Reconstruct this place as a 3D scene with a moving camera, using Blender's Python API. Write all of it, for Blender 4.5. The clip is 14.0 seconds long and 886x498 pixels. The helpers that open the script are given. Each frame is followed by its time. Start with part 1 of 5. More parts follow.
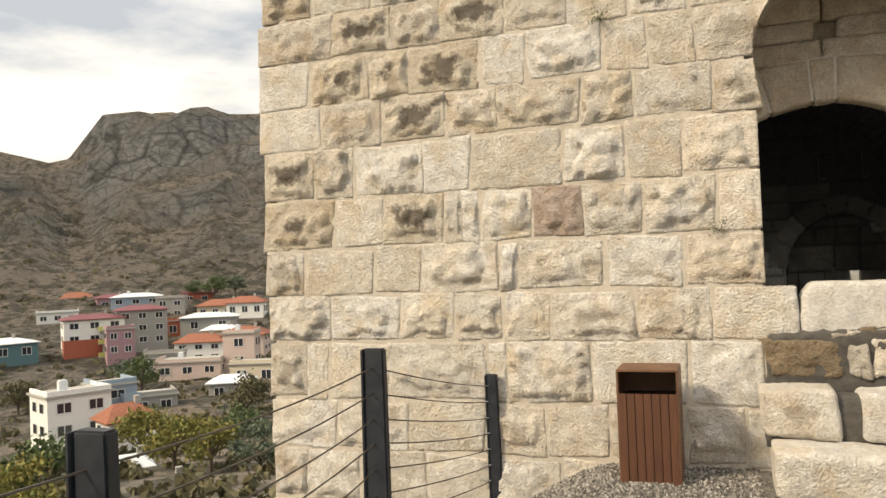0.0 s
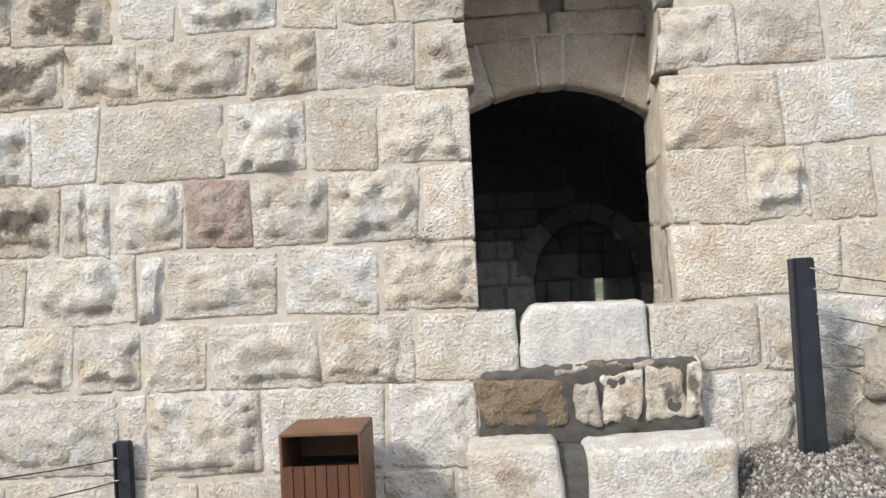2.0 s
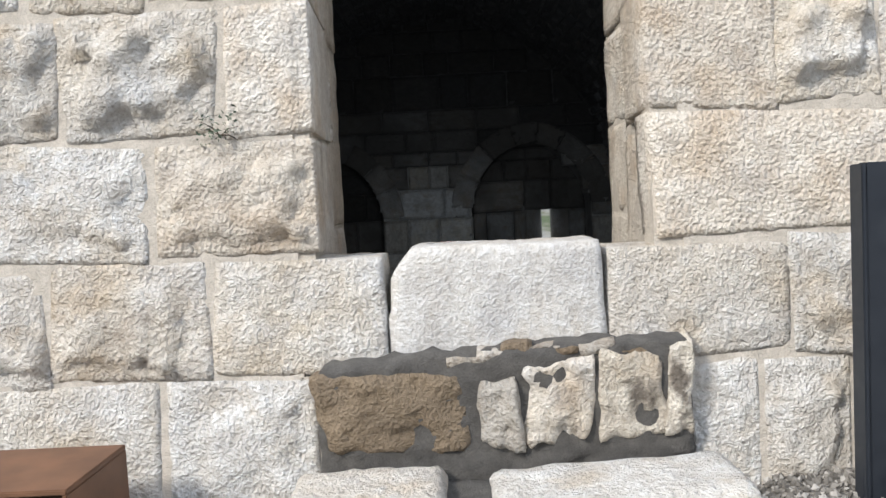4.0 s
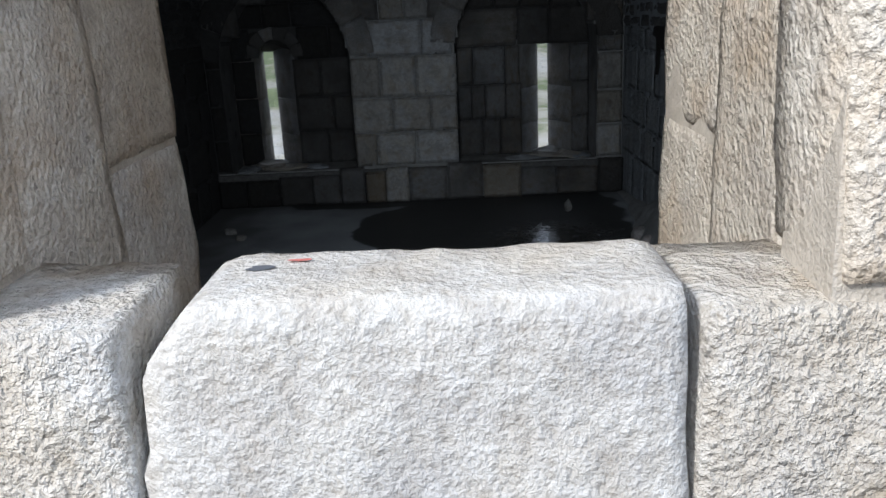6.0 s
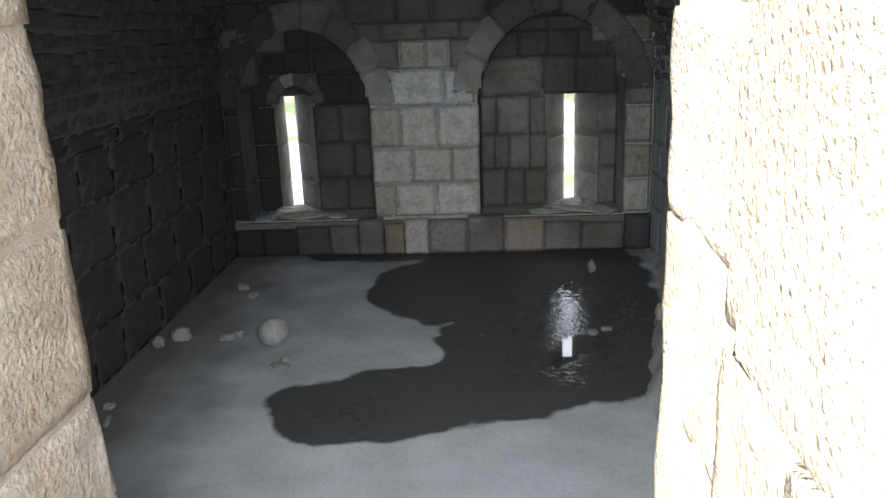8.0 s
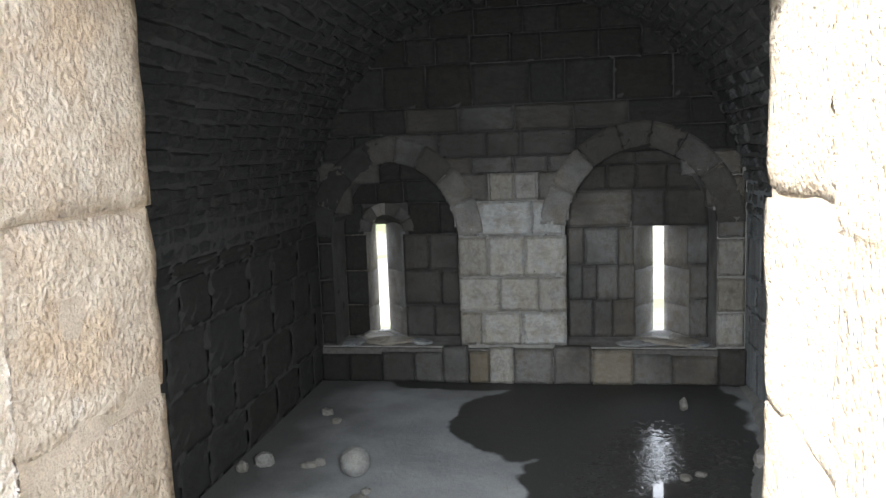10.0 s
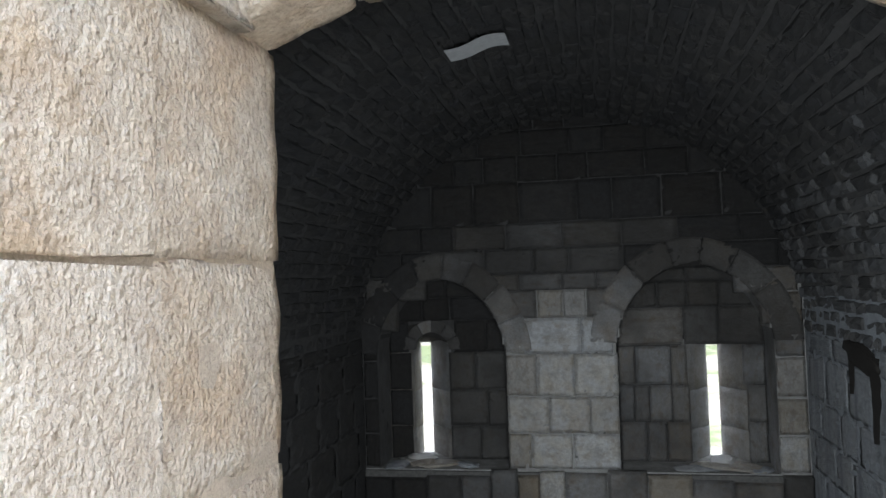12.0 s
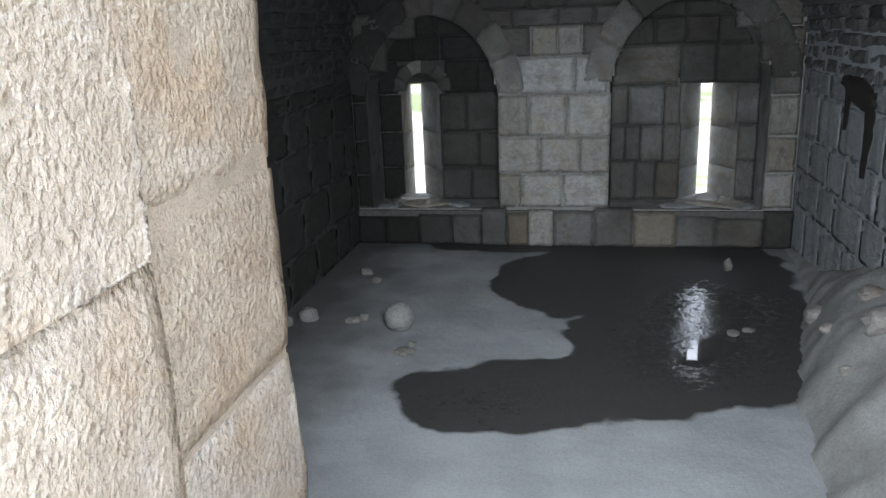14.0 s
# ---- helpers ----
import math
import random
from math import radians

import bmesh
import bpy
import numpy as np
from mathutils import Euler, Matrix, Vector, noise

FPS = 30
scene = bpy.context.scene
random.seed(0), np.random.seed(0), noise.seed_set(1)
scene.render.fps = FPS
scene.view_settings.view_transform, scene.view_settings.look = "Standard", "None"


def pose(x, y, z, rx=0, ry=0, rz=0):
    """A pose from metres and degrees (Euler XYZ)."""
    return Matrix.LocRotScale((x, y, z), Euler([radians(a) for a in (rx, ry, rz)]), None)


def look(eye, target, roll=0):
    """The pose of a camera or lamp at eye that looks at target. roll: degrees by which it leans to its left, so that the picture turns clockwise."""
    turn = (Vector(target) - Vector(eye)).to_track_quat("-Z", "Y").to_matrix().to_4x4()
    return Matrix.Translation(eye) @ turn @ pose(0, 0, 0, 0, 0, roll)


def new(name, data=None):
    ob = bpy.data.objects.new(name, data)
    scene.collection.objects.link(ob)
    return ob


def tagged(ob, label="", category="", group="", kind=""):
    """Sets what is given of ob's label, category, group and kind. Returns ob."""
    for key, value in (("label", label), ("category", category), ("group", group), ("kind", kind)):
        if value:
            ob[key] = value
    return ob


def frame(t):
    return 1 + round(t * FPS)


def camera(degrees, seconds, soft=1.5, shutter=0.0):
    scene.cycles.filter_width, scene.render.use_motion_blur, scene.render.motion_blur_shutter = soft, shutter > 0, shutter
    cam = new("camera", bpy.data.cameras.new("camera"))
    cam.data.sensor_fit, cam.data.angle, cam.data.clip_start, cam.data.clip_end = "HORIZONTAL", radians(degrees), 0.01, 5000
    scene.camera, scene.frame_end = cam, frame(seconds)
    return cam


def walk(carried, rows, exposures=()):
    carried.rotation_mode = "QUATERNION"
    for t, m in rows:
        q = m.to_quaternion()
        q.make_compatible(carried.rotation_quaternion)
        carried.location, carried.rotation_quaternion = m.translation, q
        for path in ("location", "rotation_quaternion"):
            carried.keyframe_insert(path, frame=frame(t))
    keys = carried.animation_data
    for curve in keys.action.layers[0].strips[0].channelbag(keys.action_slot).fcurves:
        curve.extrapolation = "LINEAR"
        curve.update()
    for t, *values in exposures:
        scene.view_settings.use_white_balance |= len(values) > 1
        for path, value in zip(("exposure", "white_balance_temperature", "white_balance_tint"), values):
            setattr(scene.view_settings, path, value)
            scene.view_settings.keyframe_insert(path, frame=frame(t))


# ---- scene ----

cam = camera(59.2, 14.0)
PATH = [
    (0, (-0.769, -6.187, 1.094), (-1.453, -4.308, 1.138), -2.2),
    (0.5, (-0.64, -5.711, 1.021), (-1.095, -3.765, 1.081), -2.3),
    (1, (-0.515, -5.29, 1.044), (-0.793, -3.31, 1.09), -2.6),
    (1.5, (-0.456, -4.878, 1.128), (-0.646, -2.887, 1.163), -2.7),
    (2, (-0.393, -4.501, 1.148), (-0.531, -2.506, 1.183), -2.8),
    (2.5, (-0.273, -4.032, 1.118), (-0.357, -2.034, 1.157), -2.8),
    (3, (-0.227, -3.625, 1.111), (-0.269, -1.625, 1.14), -2.7),
    (3.5, (-0.174, -3.153, 1.068), (-0.197, -1.153, 1.06), -2.8),
    (3.7, (-0.126, -2.931, 1.051), (-0.152, -0.932, 0.998), -2.9),
    (5.8, (0.118, -1.072, 1.121), (0.085, 0.84, 0.538), -2.8),
    (6, (0.138, -0.919, 1.219), (0.108, 0.994, 0.635), -2.8),
    (6.5, (0.189, -0.716, 1.334), (0.167, 1.196, 0.746), -2.6),
    (7, (0.252, -0.498, 1.544), (0.217, 1.416, 0.965), -2.5),
    (9.5, (0.347, -0.424, 1.793), (0.073, 1.511, 1.367), -2.1),
    (10, (0.325, -0.43, 1.845), (0.001, 1.527, 1.59), -2.0),
    (10.5, (0.294, -0.433, 1.887), (-0.074, 1.533, 1.893), -1.8),
    (11, (0.247, -0.438, 1.883), (-0.137, 1.512, 2.111), -1.9),
    (11.5, (0.169, -0.419, 1.782), (-0.218, 1.526, 2.045), -1.9),
    (12, (0.088, -0.406, 1.697), (-0.304, 1.554, 1.772), -1.9),
    (12.5, (0.079, -0.29, 1.617), (-0.301, 1.66, 1.387), -2.4),
    (13, (0.098, -0.288, 1.594), (-0.272, 1.629, 1.161), -2.5),
    (13.5, (0.104, -0.285, 1.593), (-0.254, 1.612, 1.071), -2.5),
    (14, (0.053, -0.315, 1.586), (-0.321, 1.569, 1.03), -2.3),
]
EXPOSURES = [(0.0, 0.66, 8600, 10), (1.0, 0.74, 7100, 10), (3.5, 0.82, 6350, 10), (5.8, 0.80, 5950, 10), (6.5, 1.32, 6000, 10), (7.0, 2.2, 6500, 10), (9.5, 3.05, 6700, 10),
             (10.0, 3.1, 6700, 10), (10.5, 3.1, 6600, 10), (11.0, 2.45, 6250, 10), (11.5, 2.42, 6350, 10), (12.5, 2.88, 6350, 10), (14.0, 2.88, 6350, 10)]
walk(cam, [(t, look(eye, target, roll)) for t, eye, target, roll in PATH], EXPOSURES)

# ---- sky, sun and the light of the openings ----
world = bpy.data.worlds.new("world")
scene.world = world
world.use_nodes = True
wt = world.node_tree
wt.nodes.clear()


def wnode(kind, **values):
    n = wt.nodes.new(kind)
    for k, v in values.items():
        n.inputs[k].default_value = v
    return n


sky = wt.nodes.new("ShaderNodeTexSky")
sky.sky_type = "NISHITA"
sky.sun_disc = False
sky.sun_elevation, sky.sun_rotation = radians(37), radians(227)
dim = wnode("ShaderNodeVectorMath")
dim.operation = "SCALE"
dim.inputs["Scale"].default_value = 0.10
wt.links.new(sky.outputs[0], dim.inputs[0])
coord = wt.nodes.new("ShaderNodeTexCoord")
stretch = wnode("ShaderNodeMapping", Scale=(1.6, 1.6, 5.5), Location=(0.4, 0.2, 0.35))
cloud = wnode("ShaderNodeTexNoise", Scale=1.7, Detail=7.0, Roughness=0.55)
tone = wt.nodes.new("ShaderNodeValToRGB")
tone.color_ramp.elements[0].position, tone.color_ramp.elements[0].color = 0.38, (0.36, 0.43, 0.56, 1)
tone.color_ramp.elements[1].position, tone.color_ramp.elements[1].color = 0.62, (0.92, 0.96, 1.02, 1)
blend = wt.nodes.new("ShaderNodeMix")
blend.data_type = "RGBA"
blend.inputs[0].default_value = 0.85
background = wnode("ShaderNodeBackground", Strength=1.07)
out = wt.nodes.new("ShaderNodeOutputWorld")
wt.links.new(coord.outputs["Generated"], stretch.inputs[0])
wt.links.new(stretch.outputs[0], cloud.inputs["Vector"])
wt.links.new(cloud.outputs[0], tone.inputs[0])
wt.links.new(dim.outputs[0], blend.inputs["A"])
split = wt.nodes.new("ShaderNodeSeparateXYZ")
wt.links.new(coord.outputs["Generated"], split.inputs[0])
rise = wt.nodes.new("ShaderNodeMapRange")
for k, v in ((1, 0.0), (2, 1.0), (3, 0.74), (4, 1.45)):
    rise.inputs[k].default_value = v
wt.links.new(split.outputs["Z"], rise.inputs[0])
lit = wt.nodes.new("ShaderNodeVectorMath")
lit.operation = "SCALE"
wt.links.new(tone.outputs[0], lit.inputs[0])
wt.links.new(rise.outputs[0], lit.inputs["Scale"])
wt.links.new(lit.outputs[0], blend.inputs["B"])
wt.links.new(blend.outputs["Result"], background.inputs[0])
wt.links.new(background.outputs[0], out.inputs[0])


def lamp(name, kind, m, energy, color, **more):
    data = bpy.data.lights.new(name, kind)
    data.energy, data.color = energy, color
    if kind == "SUN":
        data.angle = radians(more["angle"])
    else:
        data.shape, data.size, data.size_y, data.spread = "RECTANGLE", more["size"], more["size_y"], radians(more["spread"])
    ob = new(name, data)
    ob.matrix_world = m
    return ob


# a veiled sun, high behind the visitor's left shoulder
lamp("sun", "SUN", look((-9, -8.5, 9.5), (0, 0, 0)), 2.3, (1.0, 0.94, 0.85), angle=10)
# daylight that enters by the big opening
lamp("window_daylight", "AREA", look((0.06, 1.20, 1.42), (0.06, 9.7, -0.9)), 20, (0.86, 0.94, 1.0), size=1.1, size_y=1.3, spread=115)


# ---- materials ----
def material(name, rough=0.85, metal=0.0):
    m = bpy.data.materials.new(name)
    m.use_nodes = True
    b = m.node_tree.nodes["Principled BSDF"]
    b.inputs["Roughness"].default_value, b.inputs["Metallic"].default_value = rough, metal
    return m, m.node_tree, b


def put(tree, kind, links=(), **values):
    n = tree.nodes.new(kind)
    for k, v in values.items():
        n.inputs[k.replace("_", " ")].default_value = v
    for key, socket in links:
        tree.links.new(socket, n.inputs[key])
    return n


def ramp(tree, fac, *stops):
    n = tree.nodes.new("ShaderNodeValToRGB")
    tree.links.new(fac, n.inputs[0])
    e = n.color_ramp.elements
    while len(e) < len(stops):
        e.new(0.5)
    for el, (p, c) in zip(e, stops):
        el.position, el.color = p, (*c, 1) if len(c) == 3 else c
    return n.outputs[0]


def grey(v):
    return (v, v, v)


def mixed(tree, fac, a, b, how="MIX"):
    n = tree.nodes.new("ShaderNodeMix")
    n.data_type, n.blend_type = "RGBA", how
    for socket, v in ((n.inputs[0], fac), (n.inputs["A"], a), (n.inputs["B"], b)):
        if isinstance(v, (int, float)):
            socket.default_value = v
        elif isinstance(v, tuple):
            socket.default_value = (*v, 1)
        else:
            tree.links.new(v, socket)
    return n.outputs["Result"]


def sums(tree, how, a, b=0.0, clamp=False):
    n = tree.nodes.new("ShaderNodeMath")
    n.operation, n.use_clamp = how, clamp
    for socket, v in ((n.inputs[0], a), (n.inputs[1], b)):
        if isinstance(v, (int, float)):
            socket.default_value = v
        else:
            tree.links.new(v, socket)
    return n.outputs[0]


def own_place(tree, offset=37.0):
    """Object coordinates, shifted from piece to piece so that no two look alike."""
    c = tree.nodes.new("ShaderNodeTexCoord")
    info = tree.nodes.new("ShaderNodeObjectInfo")
    n = put(tree, "ShaderNodeVectorMath", [(0, c.outputs["Object"])])
    shift = sums(tree, "MULTIPLY", info.outputs["Random"], offset)
    tree.links.new(shift, n.inputs[1])
    return n.outputs[0], info.outputs["Random"], c


def noise_at(tree, vec, scale, detail=4.0, rough=0.55):
    return put(tree, "ShaderNodeTexNoise", [("Vector", vec)], Scale=scale, Detail=detail, Roughness=rough).outputs[0]


def bump(tree, b, height, strength, distance):
    n = put(tree, "ShaderNodeBump", [("Height", height)], Strength=strength, Distance=distance)
    tree.links.new(n.outputs[0], b.inputs["Normal"])


def stone_material(name, pale, warm, ochre, stain=0.0, stain_color=(0.13, 0.108, 0.085), tooled=1.0, lump=1.1, relief=0.95, uneven=0.09, smoke=0.0, pebble=70.0, streak=0.0):
    """Weathered limestone: two tones and ochre patches, pitted tooling, and, where asked, dark lichen on the boss."""
    m, t, b = material(name, 0.9)
    vec, rnd, c = own_place(t)
    big = noise_at(t, vec, 2.3, 5.0, 0.6)
    mid = noise_at(t, vec, 9.0, 5.0, 0.65)
    fine = noise_at(t, vec, 46.0, 4.0, 0.6)
    tint = mixed(t, ramp(t, rnd, (0.1, grey(0.0)), (0.9, grey(1.0))), pale, warm)
    col = mixed(t, ramp(t, big, (0.38, grey(0.0)), (0.64, grey(1.0))), tint, pale)
    shift = noise_at(t, vec, 3.7, 4.0, 0.6)
    col = mixed(t, ramp(t, shift, (0.51, grey(0.0)), (0.68, grey(0.6))), col, ochre)
    cool = noise_at(t, put(t, "ShaderNodeVectorMath", [(0, vec)]).outputs[0], 5.1, 3.0, 0.5)
    col = mixed(t, ramp(t, cool, (0.55, grey(0.0)), (0.68, grey(0.35))), col, (pale[0] * 0.80, pale[1] * 0.84, pale[2] * 0.92))
    col = mixed(t, ramp(t, mid, (0.42, grey(0.30)), (0.60, grey(0.0))), col, (ochre[0] * 0.55, ochre[1] * 0.55, ochre[2] * 0.6))
    col = mixed(t, 0.5, col, ramp(t, fine, (0.32, (0.60, 0.56, 0.50)), (0.58, grey(1.0))), "MULTIPLY")
    speck = noise_at(t, vec, 130.0, 2.0, 0.7)
    col = mixed(t, 0.4, col, ramp(t, speck, (0.34, (0.52, 0.48, 0.42)), (0.46, grey(1.0))), "MULTIPLY")
    lot = sums(t, "MODULO", sums(t, "MULTIPLY", rnd, 7.31), 1.0)
    col = mixed(t, 1.0, col, ramp(t, lot, (0.0, (1.0 - 1.7 * uneven, 1.0 - 2 * uneven, 1.0 - 2.4 * uneven)), (0.7, grey(1.0))), "MULTIPLY")
    if smoke:
        where = t.nodes.new("ShaderNodeNewGeometry").outputs["Position"]
        cloud = sums(t, "ADD", noise_at(t, where, 0.9, 5.0, 0.6), sums(t, "MULTIPLY", sums(t, "SUBTRACT", mid, 0.5), 0.25))
        col = mixed(t, sums(t, "MULTIPLY", ramp(t, cloud, (0.44, grey(0.0)), (0.60, grey(1.0))), smoke), col, (0.05, 0.046, 0.042))
    if streak:
        where = t.nodes.new("ShaderNodeNewGeometry").outputs["Position"]
        tall = put(t, "ShaderNodeMapping", [("Vector", where)], Scale=(5.0, 5.0, 0.35))
        runs = noise_at(t, tall.outputs[0], 1.3, 4.0, 0.6)
        col = mixed(t, sums(t, "MULTIPLY", ramp(t, runs, (0.46, grey(0.0)), (0.64, grey(1.0))), streak), col, (0.16, 0.165, 0.18))
    if stain:
        off = put(t, "ShaderNodeVectorMath", [(0, c.outputs["Generated"])])
        off.operation = "SUBTRACT"
        off.inputs[1].default_value = (0.5, 0.5, 0.52)
        squash = put(t, "ShaderNodeVectorMath", [(0, off.outputs[0])])
        squash.operation = "MULTIPLY"
        squash.inputs[1].default_value = (1.0, 0.0, 1.15)
        length = put(t, "ShaderNodeVectorMath", [(0, squash.outputs[0])])
        length.operation = "LENGTH"
        edge = sums(t, "ADD", length.outputs["Value"], sums(t, "MULTIPLY", sums(t, "SUBTRACT", mid, 0.5), 0.75))
        edge = sums(t, "ADD", edge, sums(t, "MULTIPLY", rnd, 0.16))
        mask = sums(t, "MULTIPLY", ramp(t, edge, (0.19, grey(1.0)), (0.33, grey(0.0))), stain)
        col = mixed(t, mask, col, stain_color)
    t.links.new(col, b.inputs["Base Color"])
    pit = put(t, "ShaderNodeTexVoronoi", [("Vector", vec)], Scale=pebble)
    pit.feature = "SMOOTH_F1"
    pits = pit.outputs["Distance"]
    h = sums(t, "ADD", sums(t, "MULTIPLY", mid, lump), sums(t, "ADD", sums(t, "MULTIPLY", fine, 1.15 if tooled > 0 else 0.5), sums(t, "MULTIPLY", pits, 0.30 * tooled)))
    h = sums(t, "ADD", h, sums(t, "MULTIPLY", noise_at(t, vec, 115.0, 3.0, 0.6), 0.75))
    if lump > 1:
        broken = sums(t, "ABSOLUTE", sums(t, "SUBTRACT", noise_at(t, vec, 4.2, 4.0, 0.5), 0.5), 0.0)
        h = sums(t, "ADD", h, sums(t, "MULTIPLY", broken, 3.2))
    bump(t, b, h, relief, 0.022)
    return m


LIMESTONE = stone_material("limestone", (0.80, 0.785, 0.75), (0.77, 0.70, 0.59), (0.66, 0.53, 0.36))
STAINED = stone_material("lichened_limestone", (0.73, 0.68, 0.59), (0.70, 0.61, 0.48), (0.55, 0.42, 0.27), stain=0.95)
SPOTTED = stone_material("spotted_limestone", (0.77, 0.745, 0.70), (0.74, 0.66, 0.54), (0.58, 0.44, 0.28), stain=0.5, stain_color=(0.27, 0.22, 0.17))
PALE = stone_material("pale_sill_limestone", (0.70, 0.70, 0.69), (0.69, 0.68, 0.65), (0.62, 0.56, 0.47), lump=0.6, relief=0.5)
MAUVE = stone_material("mauve_limestone", (0.50, 0.42, 0.37), (0.46, 0.38, 0.34), (0.40, 0.28, 0.20))
UMBER = stone_material("umber_stone", (0.25, 0.19, 0.125), (0.22, 0.165, 0.11), (0.33, 0.25, 0.16))
JAMB = stone_material("jamb_limestone", (0.76, 0.715, 0.64), (0.74, 0.665, 0.555), (0.64, 0.50, 0.35), tooled=-2.4, lump=0.6, relief=0.78, pebble=70.0)
INNER = stone_material("smoked_limestone", (0.76, 0.77, 0.78), (0.74, 0.70, 0.62), (0.46, 0.38, 0.29), stain=0.2, stain_color=(0.12, 0.11, 0.10), uneven=0.16, smoke=0.2)
# near-black tones of the left wall, the upper end wall and the vault
DARK = stone_material("dark_stone", (0.052, 0.050, 0.049), (0.066, 0.061, 0.055), (0.040, 0.035, 0.030), uneven=0.14)
VAULT = stone_material("black_rubble", (0.040, 0.039, 0.040), (0.055, 0.051, 0.046), (0.028, 0.026, 0.023))
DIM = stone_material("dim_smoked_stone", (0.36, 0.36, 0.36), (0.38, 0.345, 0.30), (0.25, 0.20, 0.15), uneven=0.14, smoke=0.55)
MID_DARK = stone_material("mid_dark_smoked_stone", (0.17, 0.165, 0.16), (0.155, 0.145, 0.13), (0.11, 0.095, 0.08), uneven=0.12, smoke=0.6)
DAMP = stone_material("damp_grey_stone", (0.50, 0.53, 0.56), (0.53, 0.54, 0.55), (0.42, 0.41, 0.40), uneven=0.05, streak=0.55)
HAUNCH = stone_material("grey_rubble", (0.115, 0.118, 0.124), (0.14, 0.136, 0.13), (0.085, 0.08, 0.075), uneven=0.2)
OCHRE = stone_material("ochre_smoked_stone", (0.48, 0.43, 0.36), (0.45, 0.39, 0.31), (0.36, 0.28, 0.19), smoke=0.25)
BOULDER = stone_material("boulder_stone", (0.50, 0.47, 0.42), (0.52, 0.46, 0.38), (0.40, 0.32, 0.23))


def mortar_material(name, a, b2, scale=18.0):
    m, t, b = material(name, 0.95)
    c = t.nodes.new("ShaderNodeTexCoord").outputs["Object"]
    n1, n2 = noise_at(t, c, scale), noise_at(t, c, scale * 9, 3.0)
    col = mixed(t, ramp(t, n1, (0.35, grey(0.0)), (0.65, grey(1.0))), a, b2)
    col = mixed(t, 0.5, col, ramp(t, n2, (0.3, grey(0.55)), (0.6, grey(1.0))), "MULTIPLY")
    t.links.new(col, b.inputs["Base Color"])
    bump(t, b, sums(t, "ADD", n1, sums(t, "MULTIPLY", n2, 0.5)), 0.8, 0.012)
    return m


MORTAR = mortar_material("lime_mortar", (0.60, 0.54, 0.46), (0.48, 0.43, 0.36))
WHITE_MORTAR = mortar_material("white_pointing", (0.70, 0.67, 0.62), (0.60, 0.56, 0.50))
CEMENT = mortar_material("dark_cement", (0.105, 0.098, 0.088), (0.065, 0.06, 0.054))
INNER_MORTAR = mortar_material("smoked_mortar", (0.155, 0.148, 0.138), (0.10, 0.095, 0.088))
BACK_MORTAR = mortar_material("grey_smoked_mortar", (0.34, 0.33, 0.31), (0.22, 0.21, 0.195), 5.0)
DARK_MORTAR = mortar_material("dark_mortar", (0.075, 0.071, 0.067), (0.05, 0.047, 0.044))
DAMP_MORTAR = mortar_material("damp_grey_mortar", (0.36, 0.38, 0.40), (0.26, 0.27, 0.28), 6.0)
LEDGE = mortar_material("dusty_ledge", (0.55, 0.53, 0.50), (0.38, 0.37, 0.345), 12.0)
PLASTER = mortar_material("pale_plaster", (0.66, 0.66, 0.65), (0.55, 0.55, 0.54))
SPOIL = mortar_material("dusty_spoil", (0.32, 0.315, 0.305), (0.25, 0.243, 0.23), 5.0)


def steel_material():
    m, t, b = material("anthracite_paint", 0.45, 0.0)
    c = t.nodes.new("ShaderNodeTexCoord").outputs["Object"]
    n1 = noise_at(t, c, 14.0)
    t.links.new(ramp(t, n1, (0.3, (0.012, 0.015, 0.021)), (0.7, (0.020, 0.024, 0.031))), b.inputs["Base Color"])
    t.links.new(ramp(t, n1, (0.3, grey(0.4)), (0.7, grey(0.6))), b.inputs["Roughness"])
    return m


def plain(name, color, rough=0.6, metal=0.0, vary=0.25, scale=8.0):
    m, t, b = material(name, rough, metal)
    c = t.nodes.new("ShaderNodeTexCoord").outputs["Object"]
    n1 = noise_at(t, c, scale, 5.0)
    low = tuple(v * (1 - vary) for v in color)
    t.links.new(ramp(t, n1, (0.3, low), (0.7, color)), b.inputs["Base Color"])
    bump(t, b, n1, 0.2, 0.004)
    return m


def wood_material(name, a, b2):
    m, t, b = material(name, 0.55)
    vec, rnd, c = own_place(t)
    long = put(t, "ShaderNodeMapping", [("Vector", vec)], Scale=(30.0, 30.0, 2.2))
    grain = noise_at(t, long.outputs[0], 2.0, 6.0, 0.6)
    col = mixed(t, ramp(t, grain, (0.3, grey(0.0)), (0.7, grey(1.0))), a, b2)
    col = mixed(t, 0.6, col, ramp(t, rnd, (0.0, grey(0.72)), (1.0, grey(1.0))), "MULTIPLY")
    t.links.new(col, b.inputs["Base Color"])
    bump(t, b, grain, 0.3, 0.003)
    return m


STEEL = steel_material()
CABLE = plain("weathered_cable", (0.10, 0.085, 0.07), 0.5, 0.6)
ZINC = plain("galvanised_fitting", (0.55, 0.55, 0.54), 0.35, 0.9)
WOOD = wood_material("brown_slat_wood", (0.135, 0.053, 0.026), (0.078, 0.031, 0.017))
RUST = plain("brown_sheet_steel", (0.20, 0.10, 0.055), 0.55, 0.2, 0.45, 5.0)
LINER = plain("black_liner", (0.012, 0.013, 0.015), 0.5)
RED = plain("faded_red_paint", (0.62, 0.20, 0.17), 0.8)
TARNISH = plain("charred_spot", (0.12, 0.13, 0.15), 0.8)
IRON = plain("rusted_iron", (0.032, 0.027, 0.023), 0.85, 0.3)


